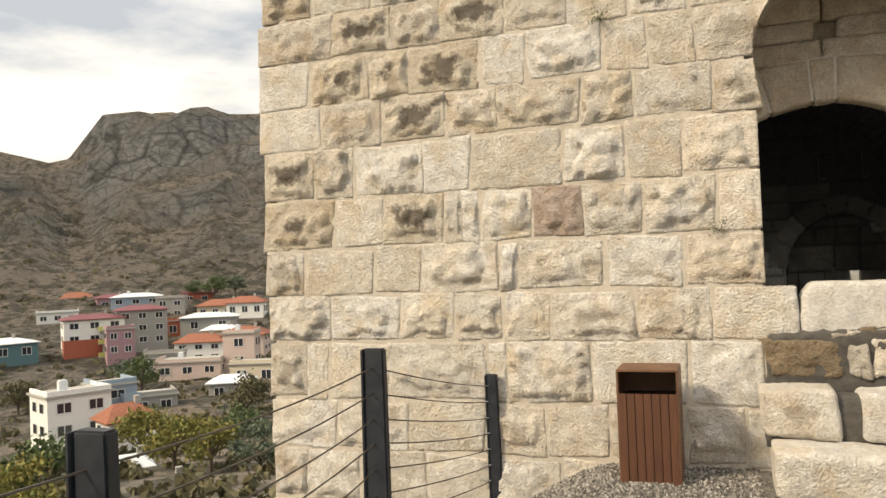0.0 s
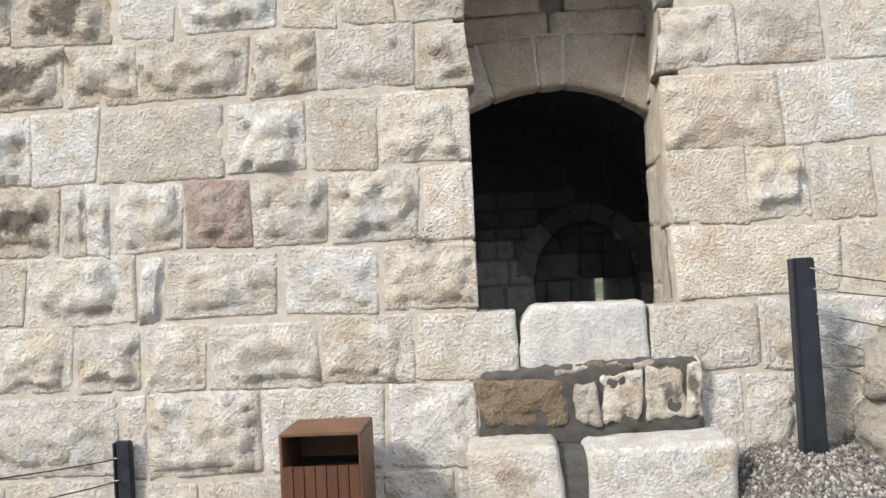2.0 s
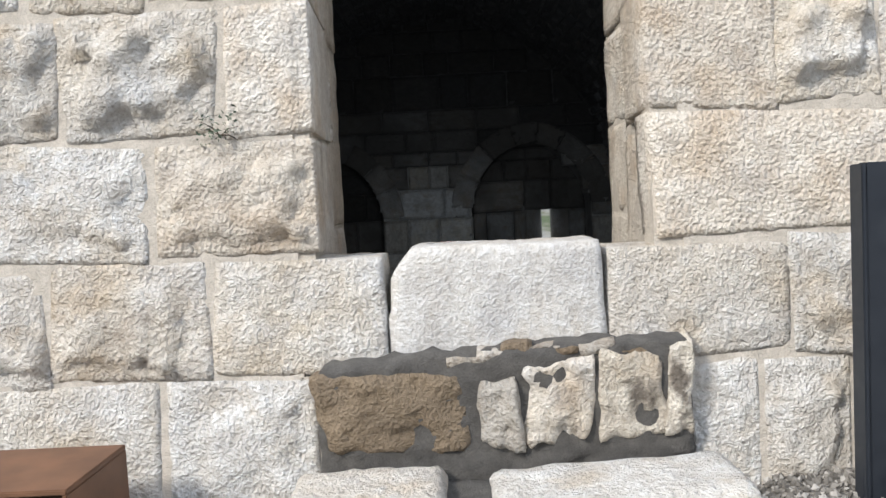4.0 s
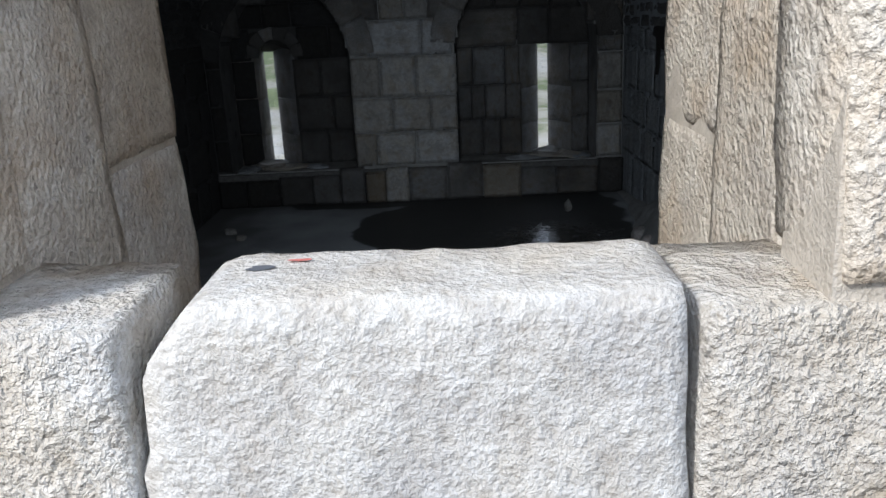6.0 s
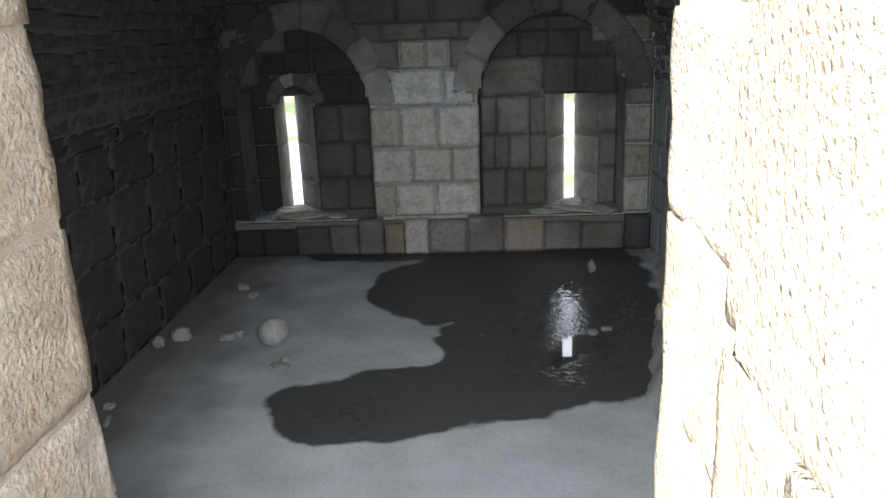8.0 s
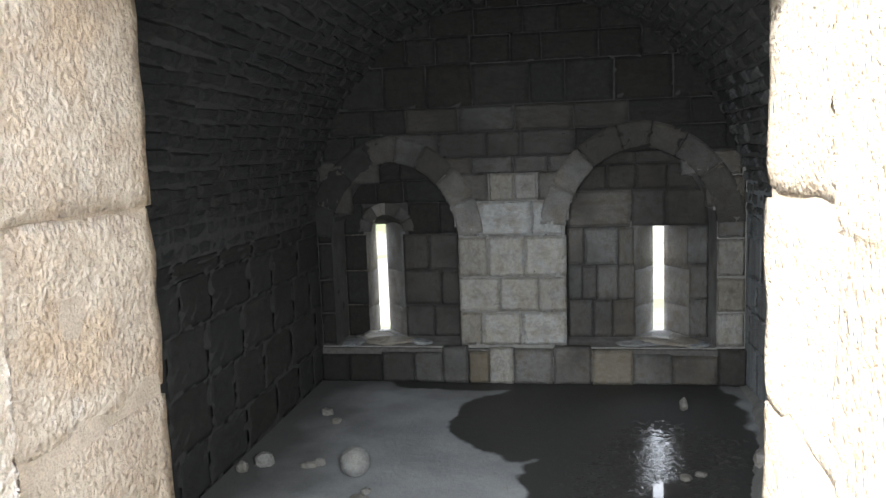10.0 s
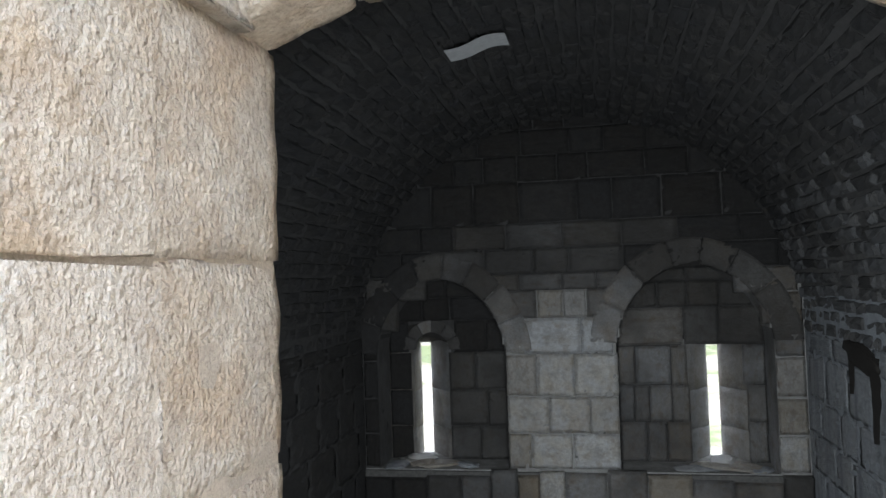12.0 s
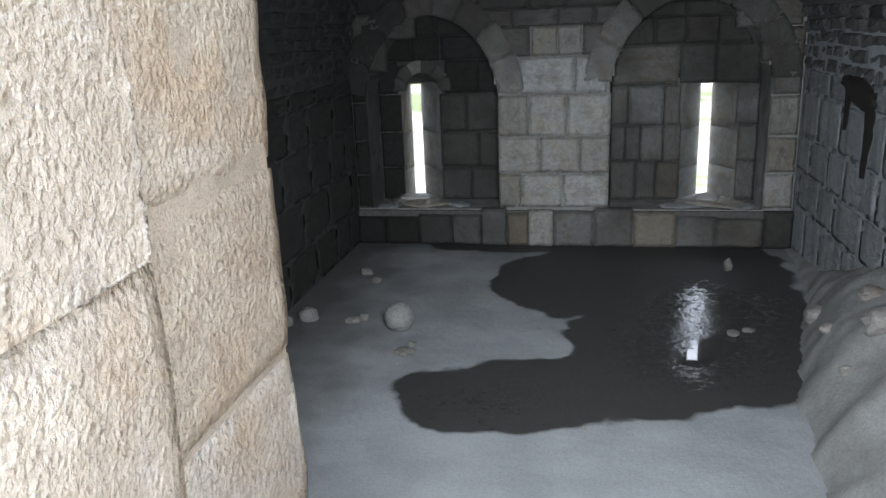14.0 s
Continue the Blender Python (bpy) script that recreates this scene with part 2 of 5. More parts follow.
def leaf_material(name, a, b2):
    m, t, b = material(name, 0.75)
    g = t.nodes.new("ShaderNodeNewGeometry")
    t.links.new(ramp(t, g.outputs["Random Per Island"], (0.0, a), (1.0, b2)), b.inputs["Base Color"])
    return m


LEAF = leaf_material("green_leaves", (0.05, 0.085, 0.03), (0.10, 0.13, 0.05))
OLIVE = leaf_material("grey_green_leaves", (0.06, 0.085, 0.055), (0.12, 0.15, 0.10))
AUTUMN = leaf_material("yellowing_leaves", (0.10, 0.12, 0.03), (0.24, 0.20, 0.05))
DRY = leaf_material("dry_scrub", (0.07, 0.07, 0.035), (0.14, 0.12, 0.06))
BARK = plain("bark", (0.13, 0.10, 0.075), 0.9)


def ground_material():
    """Pale gravel by the wall, dry scrub, stony earth and grey cliff further off, told apart by slope and place."""
    m, t, b = material("gravel_and_hill_earth", 0.95)
    c = t.nodes.new("ShaderNodeTexCoord").outputs["Object"]
    g = t.nodes.new("ShaderNodeNewGeometry")
    peb = put(t, "ShaderNodeTexVoronoi", [("Vector", c)], Scale=48.0)
    gravel = ramp(t, peb.outputs["Color"], (0.1, (0.14, 0.126, 0.108)), (0.9, (0.30, 0.28, 0.25)))
    gravel = mixed(t, 0.8, gravel, ramp(t, peb.outputs["Distance"], (0.25, grey(1.0)), (0.75, grey(0.35))), "MULTIPLY")
    big, mid, fine = noise_at(t, c, 0.018, 6.0), noise_at(t, c, 0.16, 7.0, 0.7), noise_at(t, c, 0.55, 6.0, 0.75)
    earth = mixed(t, ramp(t, big, (0.40, grey(0.0)), (0.62, grey(1.0))), (0.25, 0.20, 0.155), (0.175, 0.16, 0.14))
    earth = mixed(t, ramp(t, mid, (0.46, grey(0.0)), (0.56, grey(0.9))), earth, (0.062, 0.058, 0.040))
    earth = mixed(t, ramp(t, fine, (0.56, grey(0.0)), (0.66, grey(0.6))), earth, (0.27, 0.245, 0.205))
    shrub = noise_at(t, c, 0.34, 5.0, 0.7)
    earth = mixed(t, ramp(t, shrub, (0.38, grey(0.95)), (0.47, grey(0.0))), earth, (0.04, 0.041, 0.028))
    up = put(t, "ShaderNodeSeparateXYZ", [(0, g.outputs["Normal"])]).outputs["Z"]
    crack = put(t, "ShaderNodeTexVoronoi", [("Vector", c)], Scale=0.06)
    crack.feature = "DISTANCE_TO_EDGE"
    rock = ramp(t, mid, (0.38, (0.13, 0.13, 0.128)), (0.65, (0.27, 0.267, 0.255)))
    rock = mixed(t, 0.8, rock, ramp(t, crack.outputs["Distance"], (0.0, grey(0.22)), (0.10, grey(1.0))), "MULTIPLY")
    crack2 = put(t, "ShaderNodeTexVoronoi", [("Vector", c)], Scale=0.17)
    crack2.feature = "DISTANCE_TO_EDGE"
    rock = mixed(t, 0.7, rock, ramp(t, crack2.outputs["Distance"], (0.0, grey(0.35)), (0.09, grey(1.0))), "MULTIPLY")
    xyz = put(t, "ShaderNodeSeparateXYZ", [(0, c)])
    beyond = sums(t, "ADD", xyz.outputs["X"], sums(t, "MULTIPLY", xyz.outputs["Y"], 0.45))
    fields = ramp(t, noise_at(t, c, 0.06, 4.0), (0.42, (0.16, 0.20, 0.09)), (0.52, (0.40, 0.38, 0.31)), (0.66, (0.50, 0.49, 0.45)))
    earth = mixed(t, ramp(t, sums(t, "DIVIDE", beyond, 20.0), (0.0, grey(0.0)), (1.0, grey(1.0))), earth, fields)
    steep = ramp(t, sums(t, "ADD", up, sums(t, "MULTIPLY", sums(t, "SUBTRACT", mid, 0.5), 0.25)), (0.80, grey(1.0)), (0.94, grey(0.0)))
    land = mixed(t, steep, earth, rock)
    far = put(t, "ShaderNodeVectorMath", [(0, c)])
    far.operation = "LENGTH"
    near = ramp(t, sums(t, "DIVIDE", far.outputs["Value"], 40.0), (0.25, grey(1.0)), (0.5, grey(0.0)))
    t.links.new(mixed(t, near, land, gravel), b.inputs["Base Color"])
    crags = sums(t, "ADD", sums(t, "MULTIPLY", mid, 6.0), sums(t, "ADD", sums(t, "MULTIPLY", noise_at(t, c, 0.05, 9.0, 0.7), 22.0), sums(t, "MULTIPLY", crack2.outputs["Distance"], 6.0)))
    wild = ramp(t, sums(t, "DIVIDE", far.outputs["Value"], 200.0), (0.15, grey(0.01)), (0.9, grey(1.0)))
    h = sums(t, "ADD", sums(t, "MULTIPLY", peb.outputs["Distance"], -0.02), sums(t, "MULTIPLY", crags, wild))
    bump(t, b, h, 1.0, 1.0)
    return m


GROUND = ground_material()


def floor_material():
    """Dusty cement floor with one long wet stain and a film of standing water in it."""
    m, t, b = material("dusty_floor", 0.9)
    c = t.nodes.new("ShaderNodeTexCoord").outputs["Object"]
    wob = put(t, "ShaderNodeTexNoise", [("Vector", c)], Scale=1.6, Detail=4.0, Roughness=0.48)
    small = noise_at(t, c, 9.0, 5.0, 0.7)
    fine = noise_at(t, c, 60.0, 3.0)

    def capsule(ax, ay, bx, by, r):
        pa = put(t, "ShaderNodeVectorMath", [(0, c)])
        pa.operation = "SUBTRACT"
        pa.inputs[1].default_value = (ax, ay, -1.29)
        ba = (bx - ax, by - ay, 0.0)
        dot = put(t, "ShaderNodeVectorMath", [(0, pa.outputs[0])])
        dot.operation = "DOT_PRODUCT"
        dot.inputs[1].default_value = ba
        hh = sums(t, "DIVIDE", dot.outputs["Value"], ba[0] ** 2 + ba[1] ** 2, True)
        along = put(t, "ShaderNodeVectorMath")
        along.operation = "SCALE"
        along.inputs[0].default_value = ba
        t.links.new(hh, along.inputs["Scale"])
        rest = put(t, "ShaderNodeVectorMath", [(0, pa.outputs[0]), (1, along.outputs[0])])
        rest.operation = "SUBTRACT"
        ln = put(t, "ShaderNodeVectorMath", [(0, rest.outputs[0])])
        ln.operation = "LENGTH"
        return sums(t, "SUBTRACT", ln.outputs["Value"], r)

    d = capsule(-0.93, 5.24, 1.30, 5.95, 0.60)
    for args in ((0.95, 6.5, 1.2, 9.0, 1.12), (0.13, 8.25, 1.0, 9.2, 1.22), (-1.6, 9.9, 1.0, 9.9, 0.55), (0.4, 5.9, 1.2, 6.7, 0.62)):
        d = sums(t, "MINIMUM", d, capsule(*args))
    d = sums(t, "ADD", d, sums(t, "MULTIPLY", sums(t, "SUBTRACT", wob.outputs[0], 0.5), 0.55))
    d = sums(t, "ADD", d, sums(t, "MULTIPLY", sums(t, "SUBTRACT", small, 0.5), 0.05))
    wet = ramp(t, sums(t, "ADD", d, 0.5), (0.47, grey(1.0)), (0.53, grey(0.0)))
    film = sums(t, "MINIMUM", capsule(0.95, 6.3, 1.30, 7.5, 0.62), capsule(-0.9, 5.2, -0.6, 5.1, 0.10))
    pool = sums(t, "ADD", capsule(0.92, 6.15, 1.22, 6.55, 0.20), sums(t, "MULTIPLY", sums(t, "SUBTRACT", small, 0.5), 0.5))
    sheen = ramp(t, sums(t, "ADD", capsule(0.80, 6.2, 1.35, 7.6, 0.45), 0.5), (0.25, grey(1.0)), (0.85, grey(0.0)))
    film = sums(t, "ADD", film, sums(t, "MULTIPLY", sums(t, "SUBTRACT", noise_at(t, c, 11.0, 8.0, 0.8), 0.47), 3.6))
    film = sums(t, "MINIMUM", film, pool)
    film = ramp(t, sums(t, "ADD", film, 0.5), (0.47, grey(1.0)), (0.53, grey(0.0)))
    dry = mixed(t, ramp(t, wob.outputs[0], (0.35, grey(0.0)), (0.65, grey(1.0))), (0.28, 0.288, 0.296), (0.37, 0.378, 0.387))
    # floor tone darkens unevenly towards the left and end walls
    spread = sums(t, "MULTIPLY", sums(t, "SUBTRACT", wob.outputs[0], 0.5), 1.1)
    dark_margin = sums(t, "MINIMUM", capsule(-3.3, 1.0, -3.5, 10.0, 1.15), capsule(-3.2, 10.2, 2.6, 10.2, 0.75))
    dark_margin = ramp(t, sums(t, "ADD", sums(t, "ADD", dark_margin, spread), 0.5), (0.0, grey(0.9)), (1.0, grey(0.0)))
    dry = mixed(t, dark_margin, dry, (0.09, 0.085, 0.08))
    dry = mixed(t, 0.5, dry, ramp(t, fine, (0.3, grey(0.7)), (0.6, grey(1.0))), "MULTIPLY")
    damp = mixed(t, small, (0.035, 0.034, 0.033), (0.06, 0.058, 0.055))
    t.links.new(mixed(t, wet, dry, damp), b.inputs["Base Color"])
    rough = mixed(t, wet, grey(0.92), grey(0.62))
    rough = mixed(t, sums(t, "MULTIPLY", sheen, wet), rough, grey(0.50))
    rough = mixed(t, film, rough, grey(0.025))
    t.links.new(rough, b.inputs["Roughness"])
    ripple = sums(t, "MULTIPLY", sums(t, "SUBTRACT", noise_at(t, c, 17.0, 3.0, 0.6), 0.5), 0.55)
    still = ramp(t, sums(t, "ADD", pool, 0.5), (0.44, grey(1.0)), (0.50, grey(0.0)))
    calm = sums(t, "ADD", mixed(t, still, ripple, grey(0.0)), 0.5)
    lump = mixed(t, film, small, calm)
    bump(t, b, sums(t, "ADD", sums(t, "MULTIPLY", lump, 0.7), sums(t, "MULTIPLY", mixed(t, film, fine, grey(0.5)), 0.2)), 0.5, 0.03)
    return m


FLOOR = floor_material()

# ---- building tools ----
BATTER = math.tan(radians(4.0))
rng = random.Random(11)


def face_y(z):
    """The leaning outer face of the tower."""
    return BATTER * (z - 0.87)


def mesh_of(name, verts, faces, mat, smooth=True):
    me = bpy.data.meshes.new(name)
    me.from_pydata([tuple(v) for v in verts], [], faces)
    me.materials.append(mat)
    if smooth:
        me.polygons.foreach_set("use_smooth", [True] * len(me.polygons))
    me.update()
    return me


def child(name, data, parent, label=""):
    ob = new(name, data)
    ob.parent = parent
    return tagged(ob, label)


def part(name, bm, mat, parent, label="", smooth=False):
    me = bpy.data.meshes.new(name)
    bm.normal_update()
    bm.to_mesh(me)
    bm.free()
    me.materials.append(mat)
    if smooth:
        me.polygons.foreach_set("use_smooth", [True] * len(me.polygons))
    return child(name, me, parent, label)


def cubes(*boxes, bevel=0.0):
    bm = bmesh.new()
    for x0, x1, y0, y1, z0, z1 in boxes:
        bmesh.ops.create_cube(bm, size=1, matrix=Matrix.Translation(((x0 + x1) / 2, (y0 + y1) / 2, (z0 + z1) / 2)) @ Matrix.Diagonal((x1 - x0, y1 - y0, z1 - z0, 1)))
    if bevel:
        bmesh.ops.bevel(bm, geom=bm.edges[:], offset=bevel, segments=2, affect="EDGES")
    return bm


def block_data(nx, ny, nz):
    """Lattice points and faces of a box's surface, with the points as fractions of its sides."""
    index, pts, faces = {}, [], []

    def vert(i, j, k):
        if (i, j, k) not in index:
            index[i, j, k] = len(pts)
            pts.append((i / nx, j / ny, k / nz))
        return index[i, j, k]

    for i in range(nx):
        for k in range(nz):
            faces.append((vert(i, 0, k), vert(i + 1, 0, k), vert(i + 1, 0, k + 1), vert(i, 0, k + 1)))
            faces.append((vert(i, ny, k), vert(i, ny, k + 1), vert(i + 1, ny, k + 1), vert(i + 1, ny, k)))
    for j in range(ny):
        for k in range(nz):
            faces.append((vert(0, j, k), vert(0, j, k + 1), vert(0, j + 1, k + 1), vert(0, j + 1, k)))
            faces.append((vert(nx, j, k), vert(nx, j + 1, k), vert(nx, j + 1, k + 1), vert(nx, j, k + 1)))
    for i in range(nx):
        for j in range(ny):
            faces.append((vert(i, j, 0), vert(i, j + 1, 0), vert(i + 1, j + 1, 0), vert(i + 1, j, 0)))
            faces.append((vert(i, j, nz), vert(i + 1, j, nz), vert(i + 1, j + 1, nz), vert(i, j + 1, nz)))
    return np.array(pts), faces


LATTICES = {}


def stone(w, d, h, mat, res=(8, 3, 7), boss=0.0, rough=0.008, round_edge=0.02, seed=0, warp=None, skew=0.012):
    """One hewn stone, its front at y = 0, its lower left corner at the origin. boss: how far its middle stands proud."""
    if res not in LATTICES:
        LATTICES[res] = block_data(*res)
    pts, faces = LATTICES[res]
    r = random.Random(seed)
    size = np.array([w, d, h])
    off = Vector((r.uniform(-50, 50), r.uniform(-50, 50), r.uniform(-50, 50)))
    corner = [[r.uniform(-skew, skew) for _ in range(4)] for _ in range(2)]
    cx, cz, bw, bh = r.uniform(0.46, 0.54), r.uniform(0.46, 0.54), r.uniform(0.28, 0.37), r.uniform(0.25, 0.35)
    sharp = r.uniform(0.05, 0.14)
    tilt = (r.uniform(-1, 1), r.uniform(-1, 1))
    out = []
    for f in pts:
        near = np.minimum(f, 1 - f) * size
        p = f * size
        ends = [n for n in range(3) if near[n] < 1e-6]
        if len(ends) >= 2:
            pull = round_edge * (0.30 if len(ends) == 2 else 0.45)
            for n in ends:
                p[n] += pull if f[n] < 0.5 else -pull
        a, c = f[0], f[2]
        p[0] += corner[0][0] * (1 - a) * (1 - c) + corner[0][1] * a * (1 - c) + corner[0][2] * (1 - a) * c + corner[0][3] * a * c
        p[2] += corner[1][0] * (1 - a) * (1 - c) + corner[1][1] * a * (1 - c) + corner[1][2] * (1 - a) * c + corner[1][3] * a * c
        q = Vector(p)
        n1 = noise.noise(q * 8 + off)
        n2 = noise.noise(q * 21 + off)
        if f[1] == 0 and boss:
            e = max(abs(a - cx) / bw, abs(c - cz) / bh) + 0.45 * n1 + 0.15 * n2
            lift = max(0.0, min(1.0, (1.1 - e) / sharp))
            ridge = 1 - 2.2 * abs(noise.noise(q * 5.0 + off * 1.7))
            cell = noise.voronoi(q * 7.5 + off)[0]
            facet = 0.55 + 0.42 * ridge + 0.75 * (cell[1] - cell[0]) - 0.3 * cell[0]
            p[1] -= boss * lift * (max(0.22, facet) + 0.35 * (tilt[0] * (a - 0.5) + tilt[1] * (c - 0.5)))
        p += np.array((n1 + 0.5 * noise.noise(q * 9 + off + Vector((7, 1, 3))), n1 + 0.6 * n2, n2 + 0.5 * n1)) * rough
        out.append(p)
    out = np.array(out)
    if warp:
        out = np.array([warp(*p) for p in out])
    return mesh_of("stone", out, faces, mat)


def thing(name, label, category, group="", kind=""):
    return tagged(new(name), label, category, group, kind)


def placed(data, name, parent, x, y, z, label=""):
    ob = child(name, data, parent, label)
    ob.location = (x, y, z)
    return ob


def tube(points, radius, sides=6):
    bm = bmesh.new()
    rings = []
    pts = [Vector(p) for p in points]
    for n, p in enumerate(pts):
        ahead = (pts[min(n + 1, len(pts) - 1)] - pts[max(n - 1, 0)]).normalized()
        a = ahead.orthogonal().normalized()
        b = ahead.cross(a)
        rings.append([bm.verts.new(p + radius * (math.cos(2 * math.pi * k / sides) * a + math.sin(2 * math.pi * k / sides) * b)) for k in range(sides)])
    for r0, r1 in zip(rings, rings[1:]):
        for k in range(sides):
            bm.faces.new((r0[k], r0[(k + 1) % sides], r1[(k + 1) % sides], r1[k]))
    bm.faces.new(rings[0][::-1])
    bm.faces.new(rings[-1])
    return bm


def sag(a, b, drop, n=10):
    a, b = Vector(a), Vector(b)
    return [a.lerp(b, k / n) - Vector((0, 0, drop * 4 * (k / n) * (1 - k / n))) for k in range(n + 1)]


def rock(name, x, y, z, sx, sy, sz, mat, label, category="rock", seed=0, sub=3, rough=0.22, group="", boxy=1.0):
    """A broken stone resting with its foot at z."""
    bm = bmesh.new()
    bmesh.ops.create_icosphere(bm, subdivisions=sub, radius=1)
    off = Vector((seed * 3.1, seed * 1.7, seed * 0.9))
    for v in bm.verts:
        n = v.co.normalized()
        k = max(abs(n.x), abs(n.y), abs(n.z))
        p = n * (1 - 0.45 * boxy + 0.36 * boxy / k ** 0.8) * (1 + rough * noise.noise(n * 1.6 + off) + 0.4 * rough * noise.noise(n * 4.5 + off))
        v.co = Vector((p.x * sx, p.y * sy, p.z * sz))
    low = min(v.co.z for v in bm.verts)
    for v in bm.verts:
        v.co.z = max(v.co.z, low * 0.82)
    low = min(v.co.z for v in bm.verts)
    me = bpy.data.meshes.new(name)
    bm.to_mesh(me)
    bm.free()
    me.materials.append(mat)
    me.polygons.foreach_set("use_smooth", [sub > 2] * len(me.polygons))
    ob = new(name, me)
    ob.location = (x, y, z - low)
    ob.rotation_euler = (0, 0, seed * 1.3)
    return tagged(ob, label, category, group)


# ---- the land: terrace, valley and mountain in one sheet ----
def smooth(a, b, x):
    k = np.clip((x - a) / (b - a), 0, 1)
    return k * k * (3 - 2 * k)


def terrace(x, y):
    left = -0.47 - 0.42 * smooth(-1.6, -2.7, x) * smooth(-2.2, -0.4, y)
    right = 0.06 - 0.09 * np.clip(-y - 0.5, 0, 5)
    return left + (right - left) * smooth(0.40, 1.02, x)


def land(x, y):
    """The height of the ground, for arrays of x and y."""
    r = np.hypot(x + 0.77, y + 6.2)
    az = np.degrees(np.arctan2(-(x + 0.77), y + 6.2))
    base = np.interp(r, [0, 4, 12, 30, 50, 70, 90, 150, 190, 235, 300, 380, 430, 480, 700, 1500, 3000],
                     [-1.0, -1.6, -5, -9.5, -12.5, -15, -17.2, -16.8, -11, -3.5, 16, 45, 68, 74, 58, 55, 40])
    tall = (0.70 + 0.30 * smooth(44.9, 43.2, az)) * (0.5 + 0.5 * smooth(-60, 25, az)) * (1 - 0.3 * smooth(55, 75, az)) * (1 + 0.17 * smooth(42.6, 39, az)) * (1 + 0.13 * np.exp(-((az - 46.0) / 1.4) ** 2))
    far = smooth(230, 300, r)
    base = base * (1 - far) + far * (np.where(base > 0, base * tall, base))
    rolls = np.array([noise.fractal(Vector((px * 0.011, py * 0.011, 0.3)), 1.0, 2.1, 6) for px, py in zip(x.ravel(), y.ravel())]).reshape(x.shape)
    crags = np.array([abs(noise.noise(Vector((px * 0.022, py * 0.022, 4.1)))) + 0.55 * abs(noise.noise(Vector((px * 0.055, py * 0.055, 9.1)))) for px, py in zip(x.ravel(), y.ravel())]).reshape(x.shape)
    base = base + rolls * np.interp(r, [0, 40, 200, 300, 500], [0.0, 0.6, 2.0, 7.0, 11.0]) + crags * np.interp(r, [0, 240, 380, 700], [0, 0, 26, 20])
    gullies = np.array([abs(noise.noise(Vector((q * 0.33 + 0.002 * d, d * 0.004, 2.2)))) for q, d in zip(az.ravel(), r.ravel())]).reshape(x.shape)
    base = base + (gullies - 0.2) * np.interp(r, [0, 240, 330, 430, 700], [0, 0, 26, 4, 0])
    near = smooth(-3.3, -2.75, x) * smooth(0.75, 0.35, y) * smooth(45, 25, x) * smooth(-60, -35, y)
    inside = smooth(-5.3, -4.9, x) * smooth(0.3, 0.7, y) * smooth(12.5, 11.4, y) * smooth(9, 8, x)
    z = base * (1 - near) + terrace(x, y) * near
    return z * (1 - inside) + inside * -3.2


u = np.linspace(-1, 1, 441)
axis = np.sinh(u * 8.9) * 0.42
gx, gy = np.meshgrid(axis - 0.4, axis - 1.0)
gz = land(gx, gy)
n_side = len(axis)
quads = [(j * n_side + i, j * n_side + i + 1, (j + 1) * n_side + i + 1, (j + 1) * n_side + i) for j in range(n_side - 1) for i in range(n_side - 1)]
tagged(new("ground", mesh_of("ground", np.stack([gx.ravel(), gy.ravel(), gz.ravel()], 1), quads, GROUND)),
       "pale gravel terrace falling to a dry stony valley", "ground", kind="structure")


def ground_at(x, y):
    return float(land(np.array([[x]]), np.array([[y]]))[0, 0])


# ---- the tower's outer wall ----
wall_front = thing("wall_front", "weathered cream limestone tower wall of bossed blocks", "wall", kind="structure")
XC = 0.045


def arch_half(z):
    """Half the width of the horseshoe opening at height z."""
    if z < 2.6:
        return 0.520 + 0.048 * math.sin(math.pi / 2 * max(0.0, (z - 2.19) / 0.41))
    return 0.568 * math.sqrt(max(0.0, 1 - ((z - 2.6) / 0.62) ** 2))


core_boxes = [(-4.66, -0.588, 0, 1.14, -3.2, 6.2), (0.708, 9.0, 0, 1.14, -3.2, 6.2), (-0.60, 0.72, 0, 1.14, -3.2, 0.46), (-0.60, 0.72, 0, 1.14, 3.26, 6.2)]
bm = cubes(*core_boxes)
for v in bm.verts:
    if v.co.y < 0.5:
        v.co.y += face_y(v.co.z) + 0.004
part("mortar_core", bm, MORTAR, wall_front, "sandy lime mortar between the blocks")
# arch rib core, in columns that follow the opening
columns = []
for n in range(26):
    z0, z1 = 2.19 + n * 0.0415, 2.19 + (n + 1) * 0.0415
    half = max(arch_half(z0), arch_half(z1)) + 0.014
    columns += [(-0.66, XC - half - 0.075, 0.05 + face_y(z0), 0.945, z0, z1), (XC + half + 0.115, 0.78, 0.05 + face_y(z0), 0.905, z0, z1)]
columns = [c for c in columns if c[1] - c[0] > 0.005]
part("arch_core", cubes(*columns), JAMB, wall_front)


